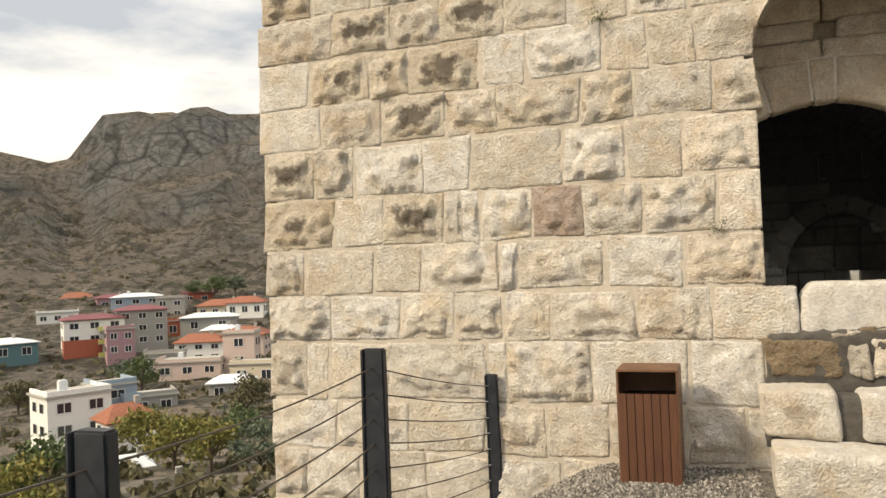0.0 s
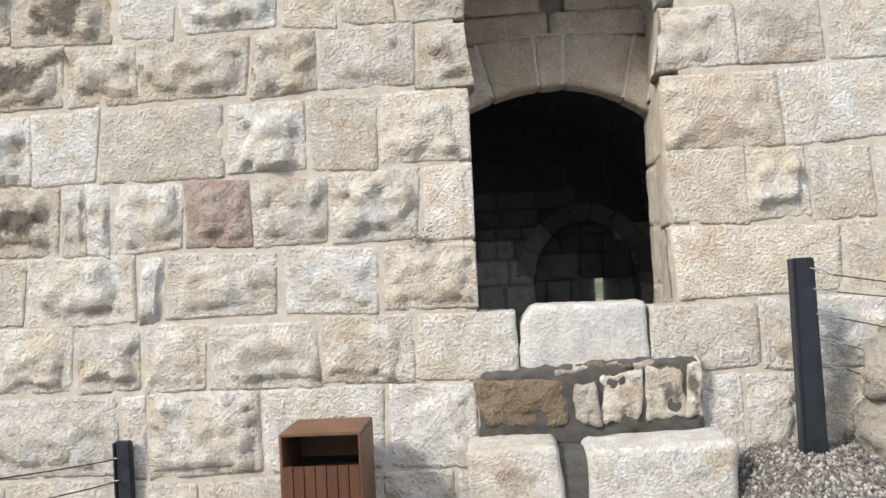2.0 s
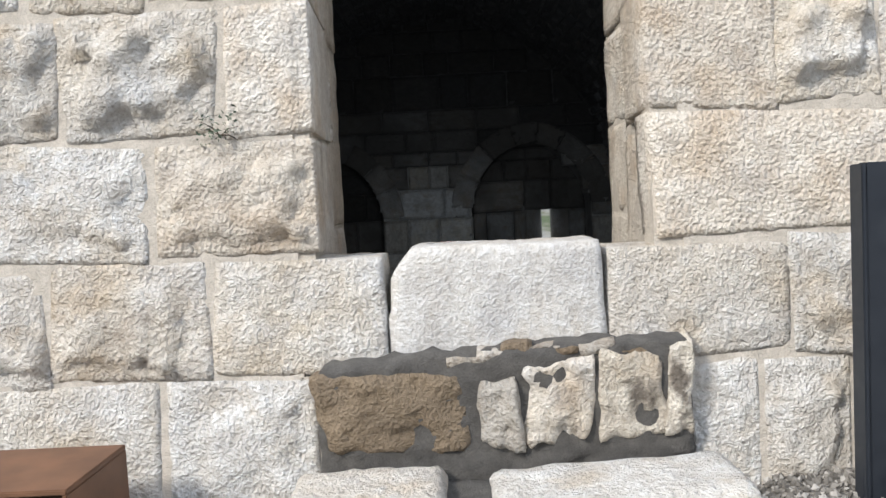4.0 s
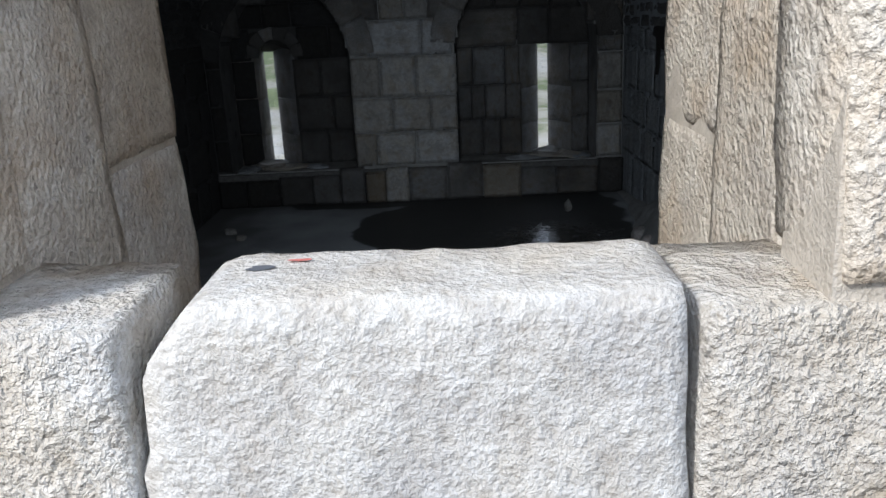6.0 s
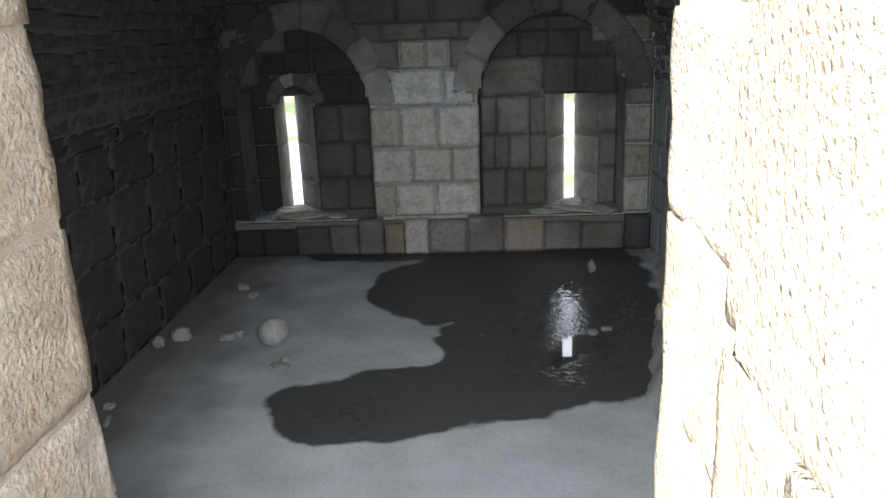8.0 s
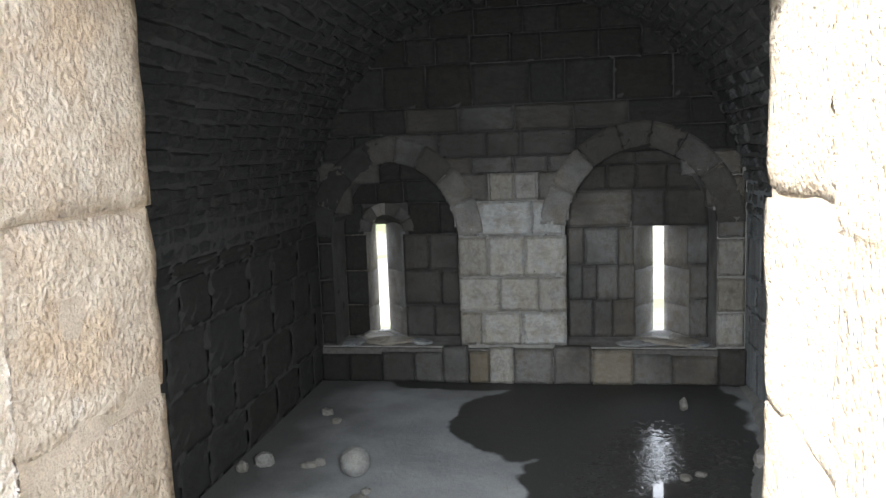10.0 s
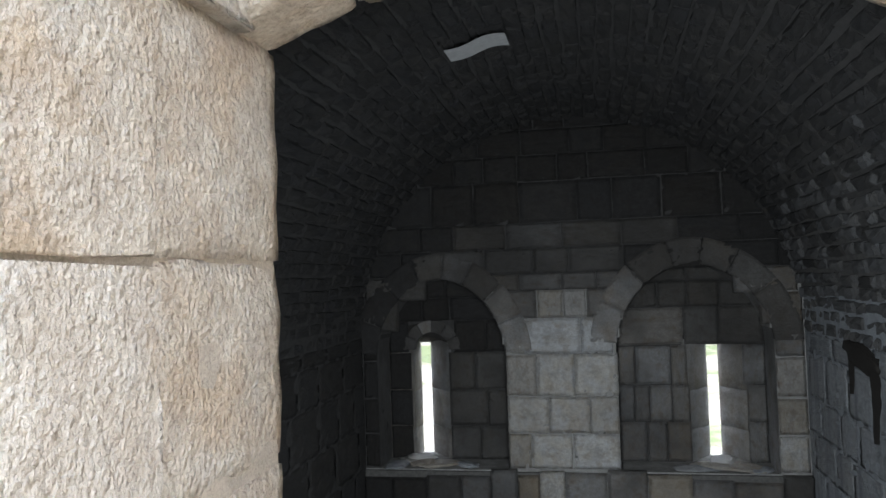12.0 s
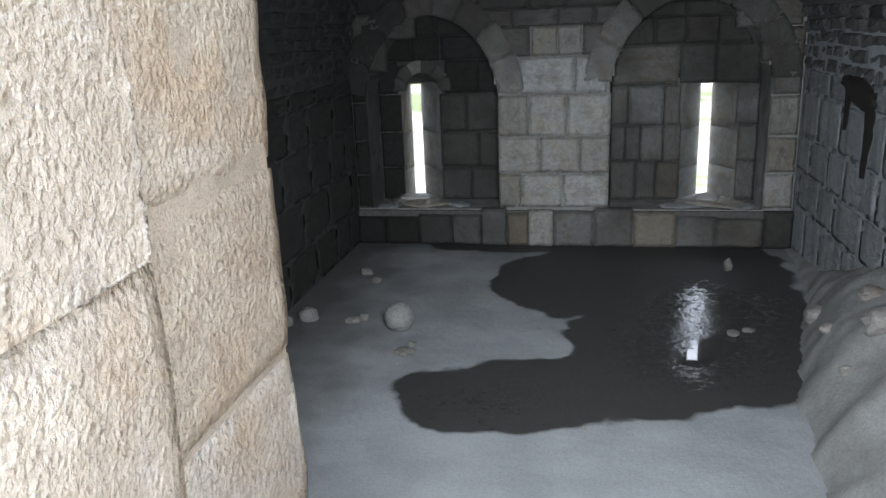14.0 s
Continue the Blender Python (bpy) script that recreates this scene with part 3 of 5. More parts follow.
def wall_stone(x0, x1, z0, z1, mat, boss, seed, depth=0.28, res=(22, 3, 17), gap=0.005):
    if z0 > 2.1 and ((x0 + x1) / 2 < XC and x1 > XC - 0.62 or (x0 + x1) / 2 > XC and x0 < XC + 0.62):
        depth, res = 0.90, (22, 9, 17)

    def lay(px, py, pz):
        X, Z = px + x0 + gap, pz + z0 + gap
        if Z > 2.19 - 0.03 and z0 > 2.1:
            half = arch_half(max(Z, 2.19))
            back = min(1.0, max(0.0, (py - 0.16) / 0.26))
            X = min(X, XC - half - 0.075 * back) if (x0 + x1) / 2 < XC else max(X, XC + half + 0.115 * back)
        else:
            t = min(1.0, max(0.0, py / 1.16))
            if x1 > -0.6 and x1 < -0.4 and z0 > 0.8:
                X = min(X, -0.515 - 0.06 * t if X > x1 - 0.03 else X)
            if 0.5 < x0 < 0.7 and z0 > 0.8:
                X = max(X, 0.600 + 0.09 * t if X < x0 + 0.03 else X)
        return X - x0, py + face_y(Z), Z - z0

    data = stone(x1 - x0 - 2 * gap, depth, z1 - z0 - 2 * gap, mat, res, boss, 0.005, 0.009, seed, lay, 0.022)
    return placed(data, "stone", wall_front, x0, 0, z0)


# joints along each course, from the tower's corner to the opening and beyond it
COURSES = [
    (3.45, 3.86, [-4.86, -4.3, -3.7, -3.1, -2.5, -1.9, -1.4, -0.8, -0.2, 0.4, 1.0, 1.6, 2.2, 2.9]),
    (3.03, 3.45, [-4.87, -4.09, -3.515, -3.03, -2.45, -1.93, -1.45, -0.98, -0.40, XC, 0.5, 1.1, 1.7, 2.3, 2.9]),
    (2.595, 3.03, [-4.85, -4.32, -3.72, -3.335, -2.675, -2.285, -1.645, -1.285, -0.935, XC, 1.06, 1.6, 2.2, 2.9]),
    (2.19, 2.595, [-4.84, -4.2, -3.58, -2.985, -2.53, -1.825, -1.41, -0.82, XC, 1.06, 1.55, 2.1, 2.8]),
    (1.725, 2.19, [-4.81, -4.28, -3.865, -3.2, -2.775, -1.975, -1.485, -1.065, -0.505, None, 0.60, 1.27, 1.9, 2.5]),
    (1.28, 1.725, [-4.80, -4.065, -3.59, -3.01, -2.86, -2.69, -2.26, -1.84, -1.375, -0.83, -0.505, None, 0.60, 1.045, 1.40, 1.76, 2.4]),
    (0.867, 1.28, [-4.78, -4.355, -3.67, -3.235, -2.54, -2.385, -1.67, -1.075, -0.505, None, 0.60, 1.54, 2.1, 2.8]),
    (0.46, 0.867, [-4.74, -4.105, -3.425, -2.925, -2.515, -2.105, -1.445, -0.895, -0.297, 0.455, 1.055, 1.33, 1.8, 2.4, 3.0]),
    (-0.035, 0.46, [-4.71, -4.33, -4.11, -3.545, -2.645, -2.485, -1.79, -1.065, -0.53, None, 0.70, 0.95, 1.24, 1.75, 2.4, 3.0]),
    (-0.455, -0.035, [-4.70, -4.04, -3.37, -2.675, -2.18, -1.68, -1.12, -0.70, -0.1, 0.5, 1.1]),
    (-0.90, -0.455, [-4.68, -4.34, -3.8, -3.2, -2.65, -2.05, -1.45, -0.85]),
    (-1.35, -0.90, [-4.67, -4.1, -3.5, -2.9, -2.3]),
    (-1.80, -1.35, [-4.66, -4.3, -3.7, -3.1, -2.5]),
]


# stones whose bosses carry dark lichen, brown patches, a clean boss or none, by course and place in it
LICHENED = {(0, 0), (1, 1), (1, 3), (2, 1), (2, 2), (2, 3), (3, 2), (4, 0), (5, 0), (5, 2)}
PATCHED = {(0, 2), (0, 4), (1, 0), (1, 2), (3, 1), (3, 3), (3, 4), (7, 5), (7, 6), (6, 0), (8, 0)}
BOSSED = {(4, 1), (4, 2), (2, 5), (3, 5), (4, 5), (4, 7), (5, 8), (6, 3), (7, 0), (7, 1), (7, 2), (8, 5), (8, 3), (5, 7), (6, 7), (5, 5), (6, 5), (4, 10), (5, 13)}
PLAIN = {(2, 4), (2, 0), (3, 0), (4, 3), (5, 1), (2, 6), (2, 7), (4, 4), (4, 6), (6, 1), (6, 2), (7, 7), (8, 6), (9, 4), (5, 12), (5, 14), (6, 10), (4, 11)}


def stone_kind(place, seed):
    """The material and boss of a stone of the outer wall."""
    r = random.Random(seed * 7 + 1)
    if place in LICHENED:
        return STAINED, 0.050
    if place in PATCHED:
        return SPOTTED, 0.042
    if place in BOSSED:
        return LIMESTONE, r.choice((0.042, 0.050, 0.060))
    if place in PLAIN:
        return LIMESTONE, 0.005
    return (SPOTTED if r.random() < 0.12 else LIMESTONE), r.choice((0.010, 0.028, 0.038))


# how far back each corner stone of the opening reaches, left and right of it
REVEAL_DEPTH = {(0.87, False): 0.24, (1.28, False): 0.58, (1.73, False): 0.56, (1.72, False): 0.56, (0.87, True): 0.23, (1.28, True): 0.45, (1.73, True): 0.50, (1.72, True): 0.50}


def wall_stones():
    seed = 100
    for course, (z0, z1, joints) in enumerate(COURSES):
        for place, (x0, x1) in enumerate(zip(joints, joints[1:])):
            seed += 1
            if x0 is None or x1 is None:
                continue
            r = random.Random(seed)
            mat, boss = stone_kind((course, place), seed)
            depth = 0.30
            if abs(z0 - 0.46) < 0.01 and -0.9 < x0 < 1.0:
                mat, boss, depth = (PALE if -0.5 < x0 < 0.4 else LIMESTONE), 0.008, 0.30
                if -0.5 < x0 < 0.4:
                    continue
            if abs(z0 - 1.28) < 0.01 and abs(x0 + 2.26) < 0.02:
                mat, boss = MAUVE, 0.035
            if abs(x1 + 0.505) < 0.01 or abs(x0 - 0.60) < 0.01:
                depth, boss = REVEAL_DEPTH[round(z0, 2), x0 > 0], (boss * 0.8 if (course, place) in BOSSED else r.choice((0.006, 0.010)))
                mat = JAMB
            if x0 < -4.6 or x0 == XC or x1 == XC:
                depth = 0.6
            wall_stone(x0, x1, z0, z1, mat, boss, seed, depth)


# ---- sill, jambs and inner arch ----
def sill_block():
    def worn(px, py, pz):
        dip = 0.001 + 0.003 * math.sin(px * 9.0)
        chip = max(0.0, 1 - px / 0.08 - (0.40 - pz) / 0.10)
        step = 0.018 * smooth(0.20, 0.16, pz) * max(0.0, 1 - px / 0.05)
        return px + 0.035 * chip - step, py + face_y(pz + 0.46) + 0.02 * chip, pz + dip * (pz / 0.4) - 0.05 * chip
    return placed(stone(0.728, 0.235, 0.40, PALE, (22, 9, 12), 0.004, 0.0045, 0.022, 5, worn, 0.006), "sill_stone", wall_front, -0.287, 0.0, 0.472,
                  "pale worn sill block with rounded arris")


def jambs():
    """The stones that line the opening behind the face, two deep, and the low ledge behind the sill."""
    jamb = thing("window_reveal", "tooled cream limestone reveal of the big opening", "window", kind="structure")
    levels = [(0.46, 0.93), (0.93, 1.33), (1.33, 1.74), (1.74, 2.19)]
    for n, (z0, z1) in enumerate(levels):
        for side in (-1, 1):
            y0 = 0.66
            x_in = -0.580 if side < 0 else 0.697
            if side < 0:
                data = stone(0.30, 0.50, z1 - z0 - 0.007, JAMB, (4, 12, 11), 0.0, 0.006, 0.012, 300 + n, None, 0.006)
                placed(data, "stone", jamb, x_in - 0.30, y0, z0 + 0.0035)
            else:
                data = stone(0.30, 0.50, z1 - z0 - 0.007, JAMB, (4, 12, 11), 0.0, 0.006, 0.012, 330 + n, None, 0.006)
                placed(data, "stone", jamb, x_in, y0, z0 + 0.0035)
    for n, (z0, z1, side, y0) in enumerate([(0.50, 1.30, -1, 0.25), (1.30, 1.735, -1, 0.59), (1.735, 2.19, -1, 0.57), (0.50, 1.28, 1, 0.25), (1.28, 1.725, 1, 0.46), (1.725, 2.19, 1, 0.51)]):
        data = stone(0.28, 0.652 - y0, z1 - z0 - 0.012, JAMB, (3, 8, 8), 0.0, 0.007, 0.012, 380 + n, lambda px, py, pz, s=side, b=y0: (px + s * 0.05 * (py + b - 0.6), py, pz), 0.005)
        placed(data, "stone", jamb, -0.553 - 0.28 if side < 0 else 0.662, y0, z0 + 0.006)
    for n, (x0, x1) in enumerate([(-0.62, -0.24), (-0.23, 0.24), (0.25, 0.74)]):
        data = stone(x1 - x0, 0.92, 0.30, LEDGE, (14, 16, 3), 0.0, 0.012, 0.03, 360 + n, lambda px, py, pz: (px, py, pz - 0.13 * min(1.0, py / 0.9)), 0.01)
        placed(data, "ledge_stone", jamb, x0, 0.245, 0.33, "grey weathered ledge stone")
    part("mortar_bed", cubes((-0.64, 0.76, 0.22, 1.13, -0.2, 0.40), (-0.90, -0.586, 0.60, 1.13, 0.3, 2.7), (0.703, 1.0, 0.60, 1.13, 0.3, 2.7)), MORTAR, jamb)
    bm = cubes((-0.70, -0.56, 0.15, 0.64, 0.5, 2.17), (0.68, 0.80, 0.13, 0.20, 0.5, 2.17), (0.69, 0.80, 0.26, 0.64, 0.5, 2.17))
    for v in bm.verts:
        if v.co.y < 0.18:
            v.co.y = face_y(v.co.z) + 0.012
        if abs(v.co.x) < 0.695:
            v.co.x = (-0.530 - 0.045 * v.co.y) if v.co.x < 0 else (0.612 + 0.078 * v.co.y) if v.co.y < 0.22 else (0.641 + 0.05 * v.co.y)
    part("mortar_bed", bm, MORTAR, jamb)

    # segmental arch of five voussoirs and the stones above it
    joints = [-0.62, -0.385, -0.05, 0.125, 0.535, 0.74]

    def intrados(x):
        k = (x - 0.065) / 0.64
        return 2.335 - 0.135 * k * k - 0.09 * max(0.0, k) ** 2

    for n, (a, b) in enumerate(zip(joints, joints[1:])):
        def bend(px, py, pz, a=a, b=b):
            x = a + px
            k = (x - 0.065) / 0.64
            low, high = intrados(x), 2.70 - 0.08 * k * k
            v = pz / 0.36
            return px + (x - 0.065) * 0.22 * (v - 0.1), py, low + (high - low) * v
        data = stone(b - a - 0.010, 0.22, 0.36, JAMB, (10, 6, 9), 0.0, 0.006, 0.022, 400 + n, bend, 0.004)
        placed(data, "voussoir", jamb, a + 0.005, 0.94, 0.0)
    for n, (x0, x1, z0, z1) in enumerate([(-0.62, 0.045, 2.66, 2.862), (0.045, 0.74, 2.66, 2.862), (-0.62, -0.005, 2.852, 3.03), (0.155, 0.74, 2.852, 3.03), (-0.62, 0.05, 3.02, 3.4), (0.05, 0.74, 3.02, 3.4)]):
        data = stone(x1 - x0 - 0.012, 0.24, z1 - z0 - 0.008, JAMB, (6, 2, 5), 0.0, 0.006, 0.015, 420 + n, None, 0.004)
        placed(data, "tympanum_stone", jamb, x0 + 0.006, 0.95, z0 + 0.006)
    bm = bmesh.new()
    for a in joints[1:-1]:
        k = (a - 0.065) / 0.64
        low, high = intrados(a) + 0.017, 2.70 - 0.08 * k * k
        x_low, x_high = a - 0.022 * (a - 0.065), a + 0.198 * (a - 0.065)
        ring = [[bm.verts.new((x + e, y, z)) for e, y in ((-0.012, 0.949), (0.012, 0.949), (0.012, 1.15), (-0.012, 1.15))] for x, z in ((x_low, low), (x_high, high))]
        for q in range(4):
            bm.faces.new((ring[0][q], ring[0][(q + 1) % 4], ring[1][(q + 1) % 4], ring[1][q]))
        bm.faces.new(ring[0][::-1])
        bm.faces.new(ring[1])
    for n in range(20):
        x = -0.58 + n * 0.0655
        k = (x - 0.065) / 0.64
        bmesh.ops.create_cube(bm, size=1, matrix=Matrix.Translation((x, 1.045, 2.69 - 0.09 * k * k)) @ Matrix.Rotation(0.28 * k, 4, "Y") @ Matrix.Diagonal((0.072, 0.19, 0.035, 1)))
    part("pointing", bm, WHITE_MORTAR, jamb, "pale mortar pointing of the arch")
    part("arch_backing", cubes((-0.62, 0.72, 1.12, 1.15, 2.72, 6.0)), MORTAR, jamb)
    return jamb


sill_block()
reveal = jambs()

# ---- the vaulted room ----
RX0, RX1, RY0, RY1, FLOOR_Z, SPRING = -3.10, 2.50, 1.15, 9.76, -1.29, 0.92
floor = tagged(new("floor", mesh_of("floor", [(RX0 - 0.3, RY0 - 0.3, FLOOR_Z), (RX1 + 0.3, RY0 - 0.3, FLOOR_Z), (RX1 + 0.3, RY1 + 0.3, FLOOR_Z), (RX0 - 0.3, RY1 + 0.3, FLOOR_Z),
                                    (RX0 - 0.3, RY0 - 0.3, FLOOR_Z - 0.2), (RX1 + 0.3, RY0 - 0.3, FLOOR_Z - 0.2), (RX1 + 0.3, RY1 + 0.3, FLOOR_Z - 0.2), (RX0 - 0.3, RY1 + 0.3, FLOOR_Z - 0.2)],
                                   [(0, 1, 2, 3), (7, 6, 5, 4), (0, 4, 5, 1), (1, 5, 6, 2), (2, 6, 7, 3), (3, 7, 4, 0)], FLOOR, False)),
               "dusty grey cement floor with a long wet stain", "floor", kind="structure")
wall_left = thing("wall_left", "dark ashlar side wall of the vaulted room", "wall", kind="structure")
wall_right = thing("wall_right", "grey damp ashlar side wall of the vaulted room", "wall", kind="structure")
wall_back = thing("wall_back", "smoked limestone end wall with two arched embrasures", "wall", kind="structure")
part("mortar_core", cubes((-4.6, RX0 - 0.002, RY0, 11.0, -3.0, 4.6)), DARK_MORTAR, wall_left)
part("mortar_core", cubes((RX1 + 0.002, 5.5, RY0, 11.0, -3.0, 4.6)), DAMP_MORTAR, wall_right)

NICHES = [(-2.90, -1.165, 1.68), (0.268, 2.145, 1.775)]
SLITS = [(-2.525, -2.385), (1.470, 1.612)]
NICHE_BACK, NICHE_FOOT = 10.36, -0.82


def niche_top(x):
    for x0, x1, top in NICHES:
        if x0 <= x <= x1:
            k = abs(x - (x0 + x1) / 2) / ((x1 - x0) / 2)
            return top - 1.05 + 1.05 * math.sqrt(max(0.0, 1 - k ** 1.8))
    return None


def end_wall():
    """The core of the end wall in narrow columns, with the arched niches sunk in it and the slits cut right through."""
    boxes = [(RX0 - 0.4, RX1 + 0.4, RY1 + 0.018, 10.8, -3.0, NICHE_FOOT)]
    x = RX0 - 0.4
    while x < RX1 + 0.4 - 1e-6:
        x1 = x + 0.05
        mid = x + 0.025
        top = niche_top(mid)
        if top is None:
            boxes.append((x, x1, RY1 + 0.018, NICHE_BACK, NICHE_FOOT, 4.6))
        else:
            boxes.append((x, x1, RY1 + 0.018, NICHE_BACK, top + 0.03, 4.6))
        x = x1
    edges = [RX0 - 0.4, SLITS[0][0] - 0.37, SLITS[0][1] + 0.37, SLITS[1][0] - 0.37, SLITS[1][1] + 0.37, RX1 + 0.4]
    for a, b in ((0, 1), (2, 3), (4, 5)):
        boxes.append((edges[a], edges[b], NICHE_BACK, 10.8, NICHE_FOOT, 4.6))
    for s0, s1 in SLITS:
        boxes.append((s0 - 0.37, s1 + 0.37, NICHE_BACK, 10.8, 0.92, 4.6))
    low = [(a, b, c, d, e, min(f, 1.5)) for a, b, c, d, e, f in boxes if e < 1.5 and d < 10.5 and a > -2.9 or f < NICHE_FOOT + 0.01]
    high = [(a, b, c, d, max(e, 1.5) if a > -2.9 else e, f) for a, b, c, d, e, f in boxes if f > 1.5 and d < 10.5]
    behind = [q for q in boxes if q[3] > 10.5 and q[5] > NICHE_FOOT + 0.01]
    part("mortar_core", cubes(*low), BACK_MORTAR, wall_back)
    part("mortar_core", cubes(*high), DARK_MORTAR, wall_back)
    part("mortar_core", cubes(*behind), DARK_MORTAR, wall_back)
    # splayed cheeks of the slits, in dimmer stone to hold down their daylight
    for (s0, s1), splays in zip(SLITS, ((0.03, 0.34), (0.28, 0.28))):
        for (side, edge), splay in zip(((-1, s0), (1, s1)), splays):
            for n, (z0, z1) in enumerate([(-0.88, -0.42), (-0.42, 0.10), (0.10, 0.82)]):
                def cheek(px, py, pz, s=side, w=splay):
                    k = 1 - py / 0.44
                    q = px / 0.40 if s > 0 else 1 - px / 0.40
                    return px + s * w * k * (1 - q), py, pz
                data = stone(0.40, 0.44, z1 - z0 + 0.012, DIM, (3, 5, 4), 0.0, 0.004, 0.004, 500 + n + side, cheek, 0.003)
                placed(data, "stone", wall_back, edge if side > 0 else edge - 0.40, NICHE_BACK, z0)
        data = stone(s1 - s0 + 0.76, 0.44, 0.16, DARK, (8, 4, 3), 0.0, 0.005, 0.010, 520, lambda px, py, pz: (px, py, pz + 0.14 * (1 - py / 0.44) * math.sin(min(1.0, max(0.0, px / 0.90)) * math.pi)), 0.003)
        placed(data, "stone", wall_back, s0 - 0.38, NICHE_BACK - 0.004, 0.765)


end_wall()


def piece_pool(count, res, boss, seed, mat, rough=0.021, skew=0.016):
    return [stone(1.0, 0.12, 1.0, mat, res, boss, rough * 0.6, 0.008, seed + n, None, skew) for n in range(count)]


POOL = piece_pool(9, (9, 1, 9), 0.010, 600, INNER)
POOL_DARK = piece_pool(7, (9, 1, 9), 0.012, 640, DARK)
POOL_DIM = piece_pool(7, (9, 1, 9), 0.010, 655, DIM)
POOL_MID_DARK = piece_pool(7, (9, 1, 9), 0.010, 690, MID_DARK)
POOL_DAMP = piece_pool(7, (9, 1, 9), 0.0, 670, DAMP, 0.007, 0.003)
POOL_FLAT = piece_pool(7, (9, 1, 9), 0.0, 648, DARK, 0.007, 0.003)
POOL_OCHRE = piece_pool(4, (9, 1, 9), 0.010, 665, OCHRE)


def pooled(parent, pool, x0, x1, z0, z1, y, r, turn=0.0):
    """A stone from the pool stretched to its place in a coursed wall."""
    ob = child("stone", r.choice(pool), parent)
    ob.location = (x0, y, z0)
    ob.scale = (x1 - x0, 1, z1 - z0)
    ob.rotation_euler = (0, 0, turn)
    return ob


def arch_point(niche, u, out=0.0):
    """A point of a niche's arched edge, u from 0 at one foot to 1 at the other, moved outwards along the normal."""
    x0, x1, top = niche
    xm, half = (x0 + x1) / 2, (x1 - x0) / 2

    def on(q):
        a = math.pi * q
        c, e = math.cos(a), math.sin(a)
        return xm - half * math.copysign(abs(c) ** (2 / 1.8), c), top - 1.05 + 1.05 * e
    (xa, za), (xb, zb) = on(max(0.0, u - 0.004)), on(min(1.0, u + 0.004))
    x, z = on(u)
    n = math.hypot(xb - xa, zb - za)
    return x - (zb - za) / n * out, z + (xb - xa) / n * out


def niche_linings():
    """The smooth cheeks and soffit of each niche, a thin shell that follows its arch."""
    # shade of the recess is put into the lining colour, deeper on the left
    for niche, mat in zip(NICHES, (MID_DARK, DIM)):
        outline = [(niche[0], NICHE_FOOT + (niche[2] - 1.05 - NICHE_FOOT) * k / 6) for k in range(6)]
        outline += [arch_point(niche, k / 36) for k in range(37)]
        outline += [(niche[1], niche[2] - 1.05 + (NICHE_FOOT - niche[2] + 1.05) * k / 6) for k in range(1, 7)]
        verts, faces = [], []
        xm, zm = (niche[0] + niche[1]) / 2, niche[2] - 1.0
        depths = [RY1 + 0.004 + (NICHE_BACK - RY1 - 0.004) * k / 6 for k in range(7)]
        for x, z in outline:
            for y in depths:
                w = 0.012 * noise.noise(Vector((x * 3.1, y * 3.0, z * 3.1)))
                verts.append((x + (w + 0.004) * (1 if x < xm else -1), y, z + w * (z > zm)))
        m = len(depths)
        for k in range(len(outline) - 1):
            for j in range(m - 1):
                b = k * m + j
                faces.append((b, b + 1, b + m + 1, b + m))
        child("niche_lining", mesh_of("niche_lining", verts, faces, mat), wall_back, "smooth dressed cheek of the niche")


def arch_ring(curve, cuts, deep, y, thick, mats, seed):
    """Wedge stones between the cuts along a curve, each its own mesh."""
    for n, (u0, u1) in enumerate(zip(cuts, cuts[1:])):
        def bend(px, py, pz, u0=u0, u1=u1):
            x, z = curve(u0 + (u1 - u0) * (0.012 + 0.976 * px), 0.006 + deep * pz)
            return x, py, z
        data = stone(1.0, thick, 1.0, mats[n % len(mats)], (9, 2, 7), 0.008, 0.010, 0.012, seed + n, bend, 0.02)
        placed(data, "voussoir", wall_back, 0, y, 0)


def row(pool, z0, z1, xs, y, r, gap=0.003):
    for n, (a, b) in enumerate(zip(xs, xs[1:])):
        one = pool[n % len(pool)] if isinstance(pool, tuple) else pool
        pooled(wall_back, one, a + gap, b - gap, z0 + gap, z1 - gap, y, r)


